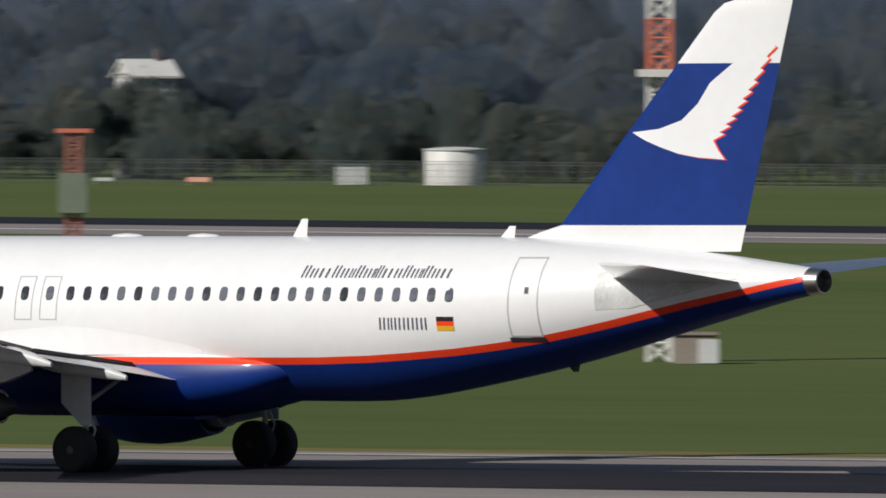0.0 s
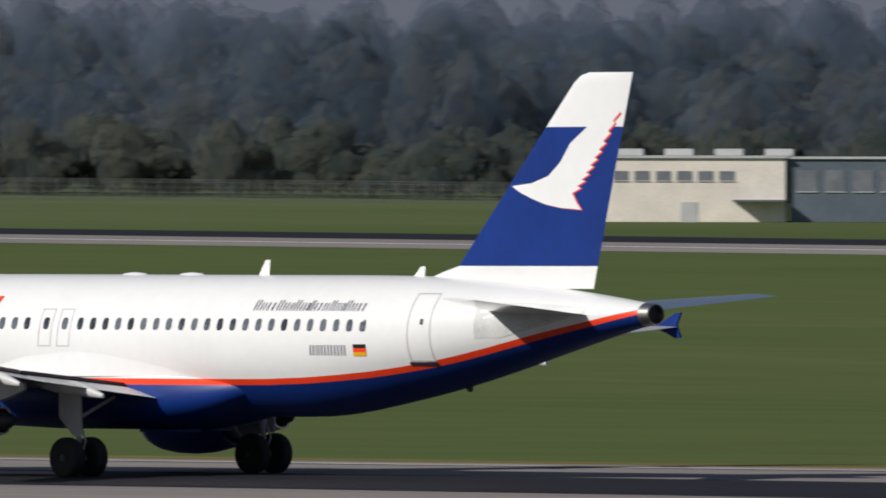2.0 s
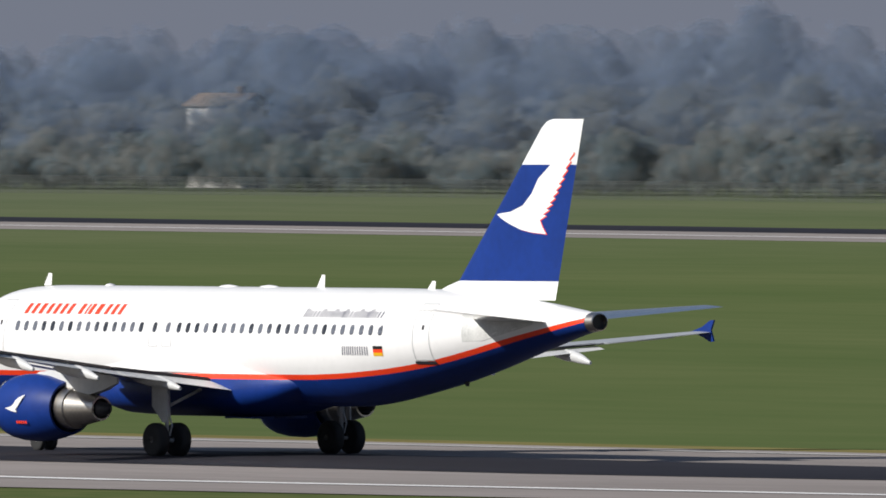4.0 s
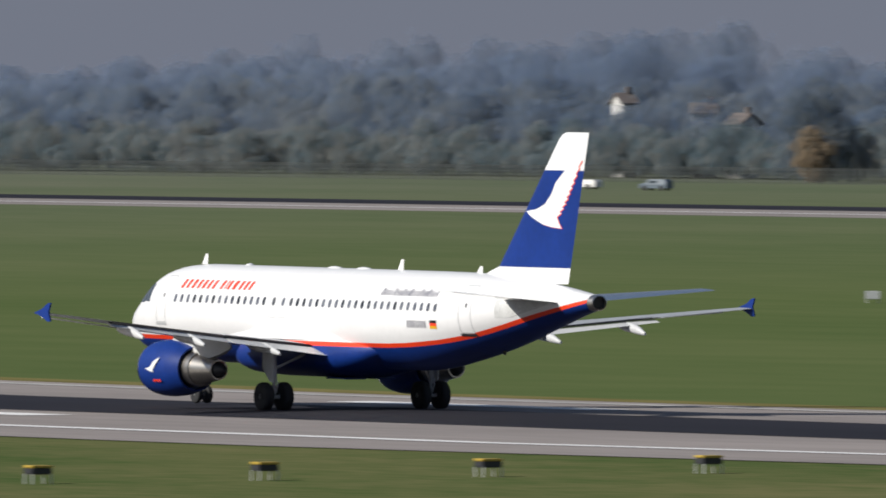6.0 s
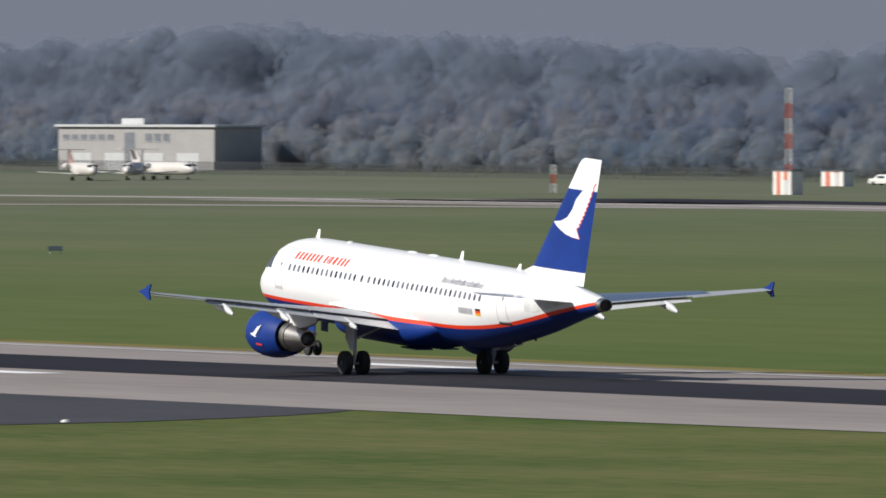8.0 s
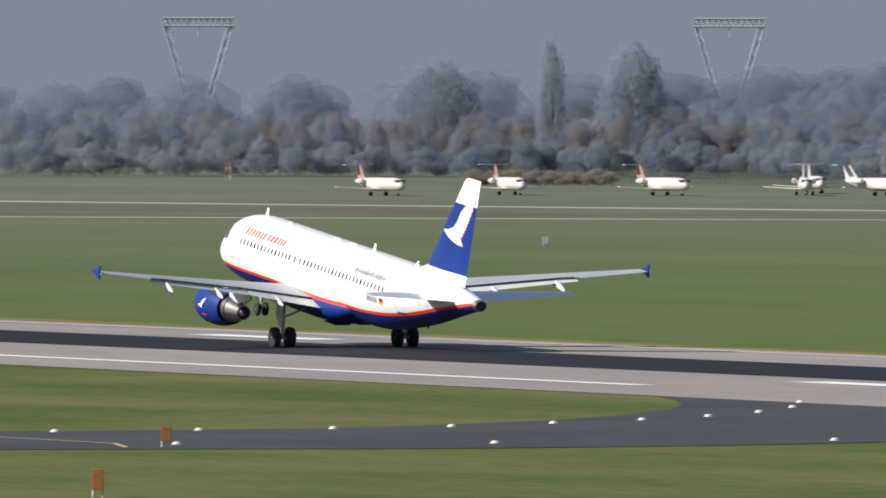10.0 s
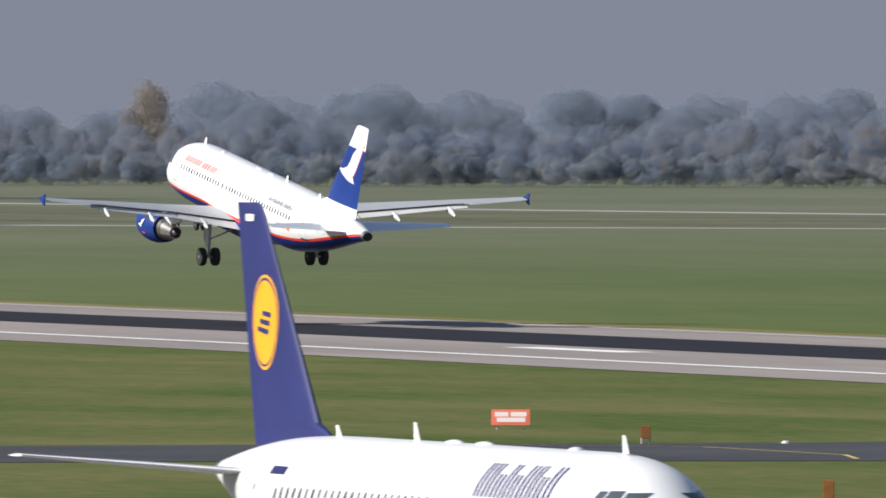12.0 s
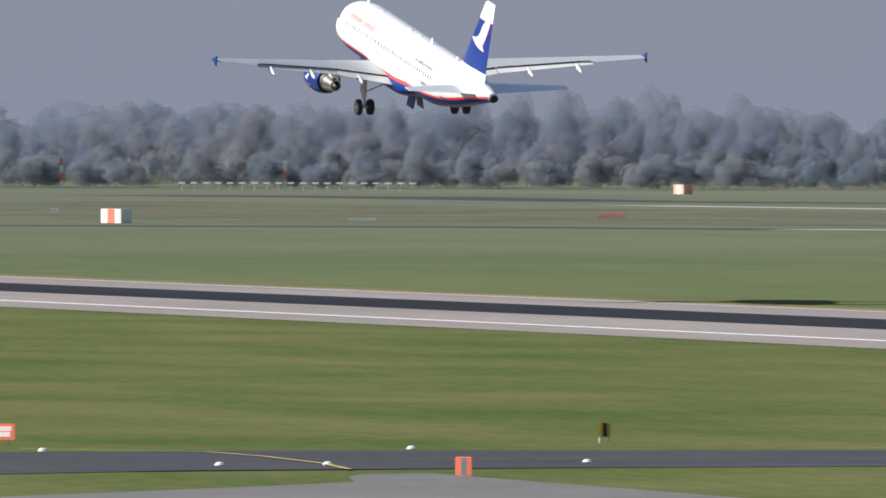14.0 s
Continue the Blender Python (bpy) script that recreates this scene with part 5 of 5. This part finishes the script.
# trees set and sized to hide the houses' lower walls from the camera
screen = [[], [], []]
for x, y, w, d, top, rz, base in ((-898, 1110.6, 4.0, 4, 10.2, 60, 8.8), (-1108, 1112, 3.8, 4, 8.0, 20, 6), (-1116, 1112, 3.6, 4, 10.6, 80, 8), (-1110, 1113, 2.8, 3, 10.0, 75, 8), (-1097, 1112, 3.0, 3, 9.8, 70, 8), (-1990, 1124, 2.6, 4, 9.0, 20, 8.2), (-2020, 1122, 2.0, 4, 11.7, 85, 9.4), (-2001, 1124, 3.2, 4, 10.4, 60, 7.2), (-1786, 1122, 7, 5, 5.9, 15, 4.9), (-1833, 1124, 5, 5, 8.9, 15, 7.9), (-1690, 1142, 9, 5, 11.6, 12, 10.1), (-1808, 1122, 6, 5, 5.8, 15, 4.8), (-1796, 1122, 6, 5, 6.2, 15, 5.1)):
    house("white-walled gabled house half hidden among trees", x, y, w, d, top - 1.3, top, rz, M_RENDER if x > -900 else M_ROOFTILE)
    for k in range(4):
        screen[stretch_of(x)].append((*away(x + (k - 1.5) * w * 0.42, y, -rng.uniform(4.5, 7)), base * rng.uniform(0.93, 1.03), 4.5, 130))
for i, rows in enumerate(screen):
    if rows:
        woods("garden_hedge", rows, 0.55, M_HEDGE[i], "dark trees set in front of the houses to hide their lower walls", 41 + i)

# hall at the far apron
hx, hy = -2677.0, 1115.7
hall = root("apron_hall", "pale grey flat-roofed hall behind the parked aeroplanes", "building", hx, hy, 0.5 * face_camera(hx, hy))
simple("wall", lambda bm: box(bm, -17.4, 17.4, 0, 16, 0, 8.0, 0.05), M_HALL, hall)
simple("roof", lambda bm: box(bm, -17.9, 17.9, -0.5, 16.4, 8.0, 8.45, 0.04), M_PALE, hall, "projecting flat roof")
windows_on(hall, -16.4, -4.5, 5.6, 6.6, 6, 0)
windows_on(hall, 2.0, 8.0, 5.3, 6.8, 3, 0)
simple("stair_glazing", lambda bm: box(bm, -2.6, -0.4, -0.05, -0.003, 1.0, 7.0), M_PANEGREY, hall, "tall dark glazing")
for k in range(4):
    simple("gate", lambda bm: box(bm, -15 + 8 * k, -10 + 8 * k, -0.05, -0.003, 0, 3.2), M_PALE, hall, "grey roller gate")
simple("roof_unit", lambda bm: box(bm, -6, -1, 4, 7, 8.45, 9.6, 0.05), M_PALE, hall, "roof plant")
hall.matrix_world = hall.matrix_world @ Matrix.Scale(0.935, 4)

tower = root("tower_block", "pale pinkish tower block above the far woods", "building", -3692, 1538, face_camera(-3692, 1538))
simple("wall", lambda bm: box(bm, -3.2, 3.2, 0, 7, 0, 24.0, 0.05), M_HALL, tower)
simple("roof_house", lambda bm: box(bm, -1.2, 1.4, 2, 5, 24.0, 26.0, 0.05), M_PALE, tower)
windows_on(tower, -2.8, 2.8, 20.5, 21.8, 4, 0)
windows_on(tower, -2.8, 2.8, 17.5, 18.8, 4, 0)

M_DULLRED = mat("dull_red_paint", (0.36, 0.22, 0.19), 0.5, vary=0.1, scale=0.8)
M_SKIN = mat("commuter_white_paint", (0.57, 0.535, 0.495), 0.4, vary=0.04, scale=0.6)


def commuter(label, paint):
    """A parked rear-engined regional jet; the nose points to -y."""
    e = root("regional_jet", label, "aeroplane", -2511, 925.7, 0, "parked aeroplanes")
    bm = bmesh.new()
    loft(bm, [[(r * math.cos(a), y, zc + r * math.sin(a)) for a in [2 * math.pi * i / 20 for i in range(20)]] for y, r, zc in ((-12.4, 0.1, 2.0), (-12.0, 0.6, 2.05), (-11, 1.05, 2.2), (-9.6, 1.32, 2.35), (-7.5, 1.38, 2.4), (4, 1.38, 2.4), (8, 1.0, 2.7), (11.5, 0.4, 3.1), (12.3, 0.1, 3.2))])
    part("fuselage", bm, M_SKIN, e)
    for s in (-1, 1):
        simple("windscreen", lambda bm: box(bm, s * 0.55 - 0.5, s * 0.55 + 0.5, -11.3, -9.9, 2.85, 3.3, 0.05), M_GLASS, e, "dark cockpit pane")
        bm = bmesh.new()
        loft(bm, [[(s * x, y0, 1.5 + z), (s * x, y1, 1.5 + z), (s * x, y1, 1.38 + z), (s * x, y0, 1.32 + z)] for x, y0, y1, z in ((0.6, -2.6, 2.2, 0), (4, 0.2, 2.6, 0.15), (8.6, 2.6, 3.6, 0.4))])
        part("wing", bm, M_SKIN, e, "", False)
        bm = bmesh.new()
        loft(bm, [[(s * 1.95 + r * math.cos(a), y, 3.0 + r * math.sin(a)) for a in [2 * math.pi * i / 16 for i in range(16)]] for y, r in ((4.6, 0.45), (4.8, 0.6), (6.5, 0.62), (8.0, 0.4))])
        part("engine", bm, M_SKIN, e)
        bm = bmesh.new()
        tube(bm, (s * 1.7, 1.0, 0.3), (s * 1.5, 0.8, 1.5), 0.1, n=8)
        gear = part("main_gear", bm, M_STRUT, e)
        bm = bmesh.new()
        loft(bm, [[(s * 1.7 + dx, 1.0 + 0.4 * math.cos(a), 0.4 + 0.4 * math.sin(a)) for a in [2 * math.pi * i / 14 for i in range(14)]] for dx in (-0.3, 0.3)])
        part("wheel", bm, M_TYRE, gear)
    bm = bmesh.new()
    loft(bm, [[(-0.15, 7.8, 3.3), (0.15, 7.8, 3.3), (0.15, 11.8, 3.3), (-0.15, 11.8, 3.3)], [(-0.1, 10.6, 6.3), (0.1, 10.6, 6.3), (0.1, 12.8, 6.3), (-0.1, 12.8, 6.3)]])
    part("fin", bm, paint, e, "", False)
    simple("tailplane", lambda bm: box(bm, -3.2, 3.2, 11.2, 12.8, 6.3, 6.44, 0.03), M_SKIN, e)
    bm = bmesh.new()
    tube(bm, (0, -9.6, 0.25), (0, -9.4, 1.3), 0.09, n=8)
    gear = part("nose_gear", bm, M_STRUT, e)
    bm = bmesh.new()
    loft(bm, [[(dx, -9.6 + 0.3 * math.cos(a), 0.3 + 0.3 * math.sin(a)) for a in [2 * math.pi * i / 14 for i in range(14)]] for dx in (-0.2, 0.2)])
    part("wheel", bm, M_TYRE, gear)
    return e


first = commuter("small white regional jet with a dull red T-tail, parked", M_DULLRED)
first.matrix_world = pose(-2397, 884, 0, 0, 0, 92) @ Matrix.Scale(0.74, 4)
for x, y, a in ((-2413, 911, 84), (-2399, 931, 94), (-2366, 977, 80)):
    copy_thing(first, pose(x, y, 0, 0, 0, a))
second = commuter("small white regional jet with a white T-tail, parked", M_SKIN)
second.matrix_world = pose(-2400, 955, 0, 0, 0, 70) @ Matrix.Scale(0.74, 4)
for x, y, a in ((-2387, 963, 110), (-2451, 977, 75), (-2376, 990, 60), (-2391, 1001, 100)):
    copy_thing(second, pose(x, y, 0, 0, 0, a))


# power pylons
def pylon(x, y):
    e = root("power_pylon", "portal-shaped steel lattice power pylon in the haze", "pylon", x, y, face_camera(x, y), "power pylons", z=0)
    for s in (-1, 1):
        bm = bmesh.new()
        for k in range(9):
            a, b = k * 4.0, (k + 1) * 4.0
            xa, xb = s * (3.0 + max(0, a - 16) * 0.29), s * (3.0 + max(0, b - 16) * 0.29)
            for d in (-0.7, 0.7):
                tube(bm, (xa + d, 0, a), (xb + d, 0, b), 0.22, n=6)
            tube(bm, (xa - 0.7, 0, a), (xb + 0.7, 0, b), 0.12, n=6)
            tube(bm, (xa + 0.7, 0, a), (xb - 0.7, 0, b), 0.12, n=6)
        part("leg", bm, M_PYLON, e, "", False)
    bm = bmesh.new()
    for z in (34.5, 36.5):
        tube(bm, (-9.3, 0, z), (9.3, 0, z), 0.3, n=6)
    for k in range(12):
        tube(bm, (-9.0 + 1.5 * k, 0, 34.5), (-8.25 + 1.5 * k, 0, 36.5), 0.2, n=6)
        tube(bm, (-8.25 + 1.5 * k, 0, 36.5), (-7.5 + 1.5 * k, 0, 34.5), 0.2, n=6)
    part("crossbeam", bm, M_PYLON, e, "", False)
    for k in (-1, 0, 1):
        simple("insulator", lambda bm: tube(bm, (8.5 * k, 0, 34.5), (8.5 * k, 0, 31.8), 0.16, n=8), M_PYLON, e)
    return e


for az in (70.38, 68.56):
    a = radians(az)
    pylon(-4350 * math.sin(a), 4350 * math.cos(a))

# approach light bar
def approach_light(x, y):
    e = root("approach_light", "white approach light on a thin post", "light", x, y, face_camera(x, y), "approach lights")
    simple("post", lambda bm: tube(bm, (0, 0, 0), (0, 0, 1.3), 0.05, n=8), M_PYLON, e)
    simple("head", lambda bm: box(bm, -0.62, 0.62, -0.2, 0.2, 1.3, 1.62, 0.05), M_LIT, e, "white lamp head")
    return e


al = approach_light(-3131, 801)
for k in range(1, 20):
    u = k / 19
    copy_thing(al, pose(-3131 + 27.4 * u, 801 + 38.8 * u, 0, 0, 0, face_camera(-3131, 801)))

# wire fence along the far edge
bm = bmesh.new()
V, F = [], []
for k in range(7800):
    x = -500 - 0.3 * k
    y = 1072
    b = len(V)
    w = 0.05 if k % 7 == 0 else 0.02
    V += [(x - w, y, 0), (x + w, y, 0), (x + w, y, 2.1), (x - w, y, 2.1), (x, y + w * 2, 0), (x, y + w * 2, 2.1)]
    F += [(b, b + 1, b + 2, b + 3), (b + 1, b + 4, b + 5, b + 2), (b + 4, b, b + 3, b + 5)]
for z in (0.3, 0.8, 1.3, 1.8, 2.05):
    b = len(V)
    V += [(-500, 1072, z), (-2840, 1072, z), (-2840, 1072, z + 0.025), (-500, 1072, z + 0.025), (-500, 1072.03, z + 0.025), (-2840, 1072.03, z + 0.025)]
    F += [(b, b + 1, b + 2, b + 3), (b + 3, b + 2, b + 5, b + 4)]
bm.free()
me = bpy.data.meshes.new("perimeter_fence")
me.from_pydata(V, [], F)
me.materials.append(M_WIRE)
tagged(new("perimeter_fence", me), "grey wire perimeter fence along the far edge", "fence", kind="stuff")


# single trees that stand out
def tree(label, x, y, h, w, material, n, seed=0, leaf=0.5):
    e = root("tree", label, "tree", x, y, 0, "", z=0)
    rg = np.random.default_rng(seed)
    bm = bmesh.new()
    tube(bm, (0, 0, 0), (0, 0, h * 0.6), 0.03 * h * 0.5, 0.01 * h * 0.5, 8)
    for k in range(6):
        a = k * 1.1
        tube(bm, (0, 0, h * (0.2 + 0.07 * k)), (w * 0.3 * math.cos(a), w * 0.3 * math.sin(a), h * (0.4 + 0.08 * k)), 0.12, 0.04, 6)
    part("trunk", bm, M_BARK, e)
    c = foliage("crown", lobes_of(0, 0, h, w, 12, rg, 0.2), n // 13, leaf, material, rg)
    c.parent = e
    return e


M_ORANGELEAF = leaves("orange_leaves", (0.165, 0.140, 0.105), (0.245, 0.180, 0.115), 0.3, 0.66)
M_RUSTLEAF = leaves("rust_leaves", (0.165, 0.155, 0.155), (0.225, 0.190, 0.165), 0.3, 0.82)
M_AUTUMN = leaves("autumn_leaves", (0.19, 0.170, 0.150), (0.26, 0.215, 0.175), 0.3, 0.78)
woods("autumn_hedge", [(-2702 + 0.75 * k, 1013 + 0.95 * k, 2.7 + 0.4 * math.sin(2.1 * k), 3.6, 80) for k in range(22)], 0.4, M_AUTUMN, "low rusty autumn hedge behind the parked aeroplanes", 31)
rust = [(*away(-2925 - 105 * k / 66, 1153 - 86 * k / 66, 66 + 8 * math.sin(k * 1.7)), 12.3 + 0.7 * math.sin(k * 2.3), 6.5, 36) for k in range(0, 67, 2)]
woods("rusty_woodland", rust, 0.9, M_RUSTLEAF, "rusty autumn tree tops in the woodland", 33)
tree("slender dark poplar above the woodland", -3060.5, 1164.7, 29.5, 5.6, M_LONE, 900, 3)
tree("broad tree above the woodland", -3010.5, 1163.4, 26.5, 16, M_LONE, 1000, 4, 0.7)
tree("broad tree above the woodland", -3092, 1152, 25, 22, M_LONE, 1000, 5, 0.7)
tree("autumn tree with orange leaves at the woodland edge", -1899, 1083, 7.2, 6.0, M_ORANGELEAF, 700, 6)
tree("large dark tree at the woodland edge", -1914, 1093, 13.8, 13, M_WOOD[0], 1000, 7, 0.6)
tree("tall autumn tree with orange leaves behind the woodland", -3560, 1085, 22, 14, M_AUTUMN, 1000, 8, 0.7)

# far taxiways, service road and the dry grass between them
M_DRY = mat("dry_grass", (0.120, 0.122, 0.086), 0.9, scale=0.03, fine=9, vary=0.25, bump=0.3, gloss=0.0)
M_PALETAX = mat("pale_taxiway_concrete", (0.34, 0.31, 0.29), 0.8, scale=0.06, fine=12, vary=0.15, gloss=0.1)


def ribbon(name, points, z, material, label, category):
    """A flat strip along points of (x, y, width)."""
    bm = bmesh.new()
    prev = None
    for k, (x, y, w) in enumerate(points):
        a, b = points[max(0, k - 1)], points[min(len(points) - 1, k + 1)]
        d = Vector((b[0] - a[0], b[1] - a[1])).normalized()
        row = [bm.verts.new((x - d.y * s * w / 2, y + d.x * s * w / 2, z)) for s in (-1, -0.33, 0.33, 1)]
        if prev:
            for m in range(3):
                bm.faces.new((prev[m], prev[m + 1], row[m + 1], row[m]))
        prev = row
    return mesh_thing(name, bm, material, label, category, kind="structure")


ribbon("dry_grass", [(-1800, 812, 20), (-1935, 768, 90), (-2010, 740, 130), (-2110, 690, 170), (-2260, 650, 190), (-2480, 600, 210), (-2700, 590, 200)], 0.018, M_DRY, "dry brownish grass between the far taxiways", "grass")
ribbon("far_taxiway", [(-1850, 856, 16), (-2003, 835, 16), (-2088, 814, 15), (-2177, 792, 15), (-2342, 765, 14), (-2460, 748, 14), (-2580, 735, 14)], 0.03, M_PALETAX, "pale taxiway curving off the parallel runway", "taxiway")
ribbon("far_road", [(-1790, 822, 12), (-1864, 777, 14), (-1890, 738, 14), (-1930, 690, 14), (-1965, 640, 14), (-2014, 594, 16)], 0.035, M_PALETAX, "pale service road across the far grass", "road")
ribbon("far_road", [(-2014, 594, 16), (-2062, 565, 18), (-2094, 511, 18), (-2112, 440, 18), (-2130, 330, 18)], 0.04, M_ASPHALT, "dark asphalt service road across the far grass", "road")
ribbon("far_taxiway", [(-2640, 800, 16), (-2710, 770, 30), (-2850, 768, 40), (-2930, 740, 30)], 0.03, M_ASPHALT, "dark asphalt taxiway near the woodland edge", "taxiway")
bm = bmesh.new()
prev = None
for x, y in ((-674, 200), (-668, 218), (-662, 226), (-645, 226.3), (-637, 224)):
    row = [bm.verts.new((x, y - 0.12, rise(x, y) + 0.04)), bm.verts.new((x, y + 0.12, rise(x, y) + 0.04))]
    if prev:
        bm.faces.new((prev[0], prev[1], row[1], row[0]))
    prev = row
mesh_thing("taxiway_line", bm, M_YLINE, "yellow painted guide line on the taxiway", "line", kind="structure")
bm = bmesh.new()
prev = None
for x, y in ((-676, 166), (-668, 172), (-659, 172), (-645, 170.8), (-634, 169)):
    row = [bm.verts.new((x, y - 0.12, 0.04)), bm.verts.new((x, y + 0.12, 0.04))]
    if prev:
        bm.faces.new((prev[0], prev[1], row[1], row[0]))
    prev = row
mesh_thing("taxiway_line", bm, M_YLINE, "yellow painted guide line on the taxiway", "line", kind="structure")



def motions():
    walk(jet, [(t, pose(x, TRACK_Y, z, 0.3 * max(0, min(2, t - 11.8)), a, FIT_YAW)) for t, x, z, a in FLIGHT])
    # the gear legs stretch and the wings bend up as the weight comes off the wheels
    for ob in jet.children:
        if ob.name.startswith("main_gear"):
            walk(ob, [(0.0, pose(0, 0, 0)), (9.0, pose(0, 0, 0)), (10.8, pose(0, 0, -0.3)), (14.0, pose(0, 0, -0.3))])
        elif ob.name.startswith("gear_bay_door"):
            side = 1 if max(v.co.y for v in ob.data.vertices) > 0.5 else -1
            walk(ob, [(0.0, pose(0, side * 0.25, 1.36)), (12.8, pose(0, side * 0.25, 1.36)), (13.6, pose(0, side * 0.25, 1.36, -side * 72)), (14.0, pose(0, side * 0.25, 1.36, -side * 80))])
        elif ob.name in ("wing", "wing.001"):
            side = 1 if ob.data.vertices[0].co.y > 0 else -1
            bend = Matrix.Translation((0, side * 2, 2.72)) @ pose(0, 0, 0, side * 2.0) @ Matrix.Translation((0, -side * 2, -2.72))
            walk(ob, [(0.0, pose(0, 0, 0)), (6.5, pose(0, 0, 0)), (10.5, bend), (14.0, bend)])
    walk(taxi_jet, [(t, pose(-400.8 + 16.8 * (t - 12.5) + 17.6, TAXI_Y, -0.22, 0, 0, 180)) for t in (0.0, 7.0, 14.0)])


motions()
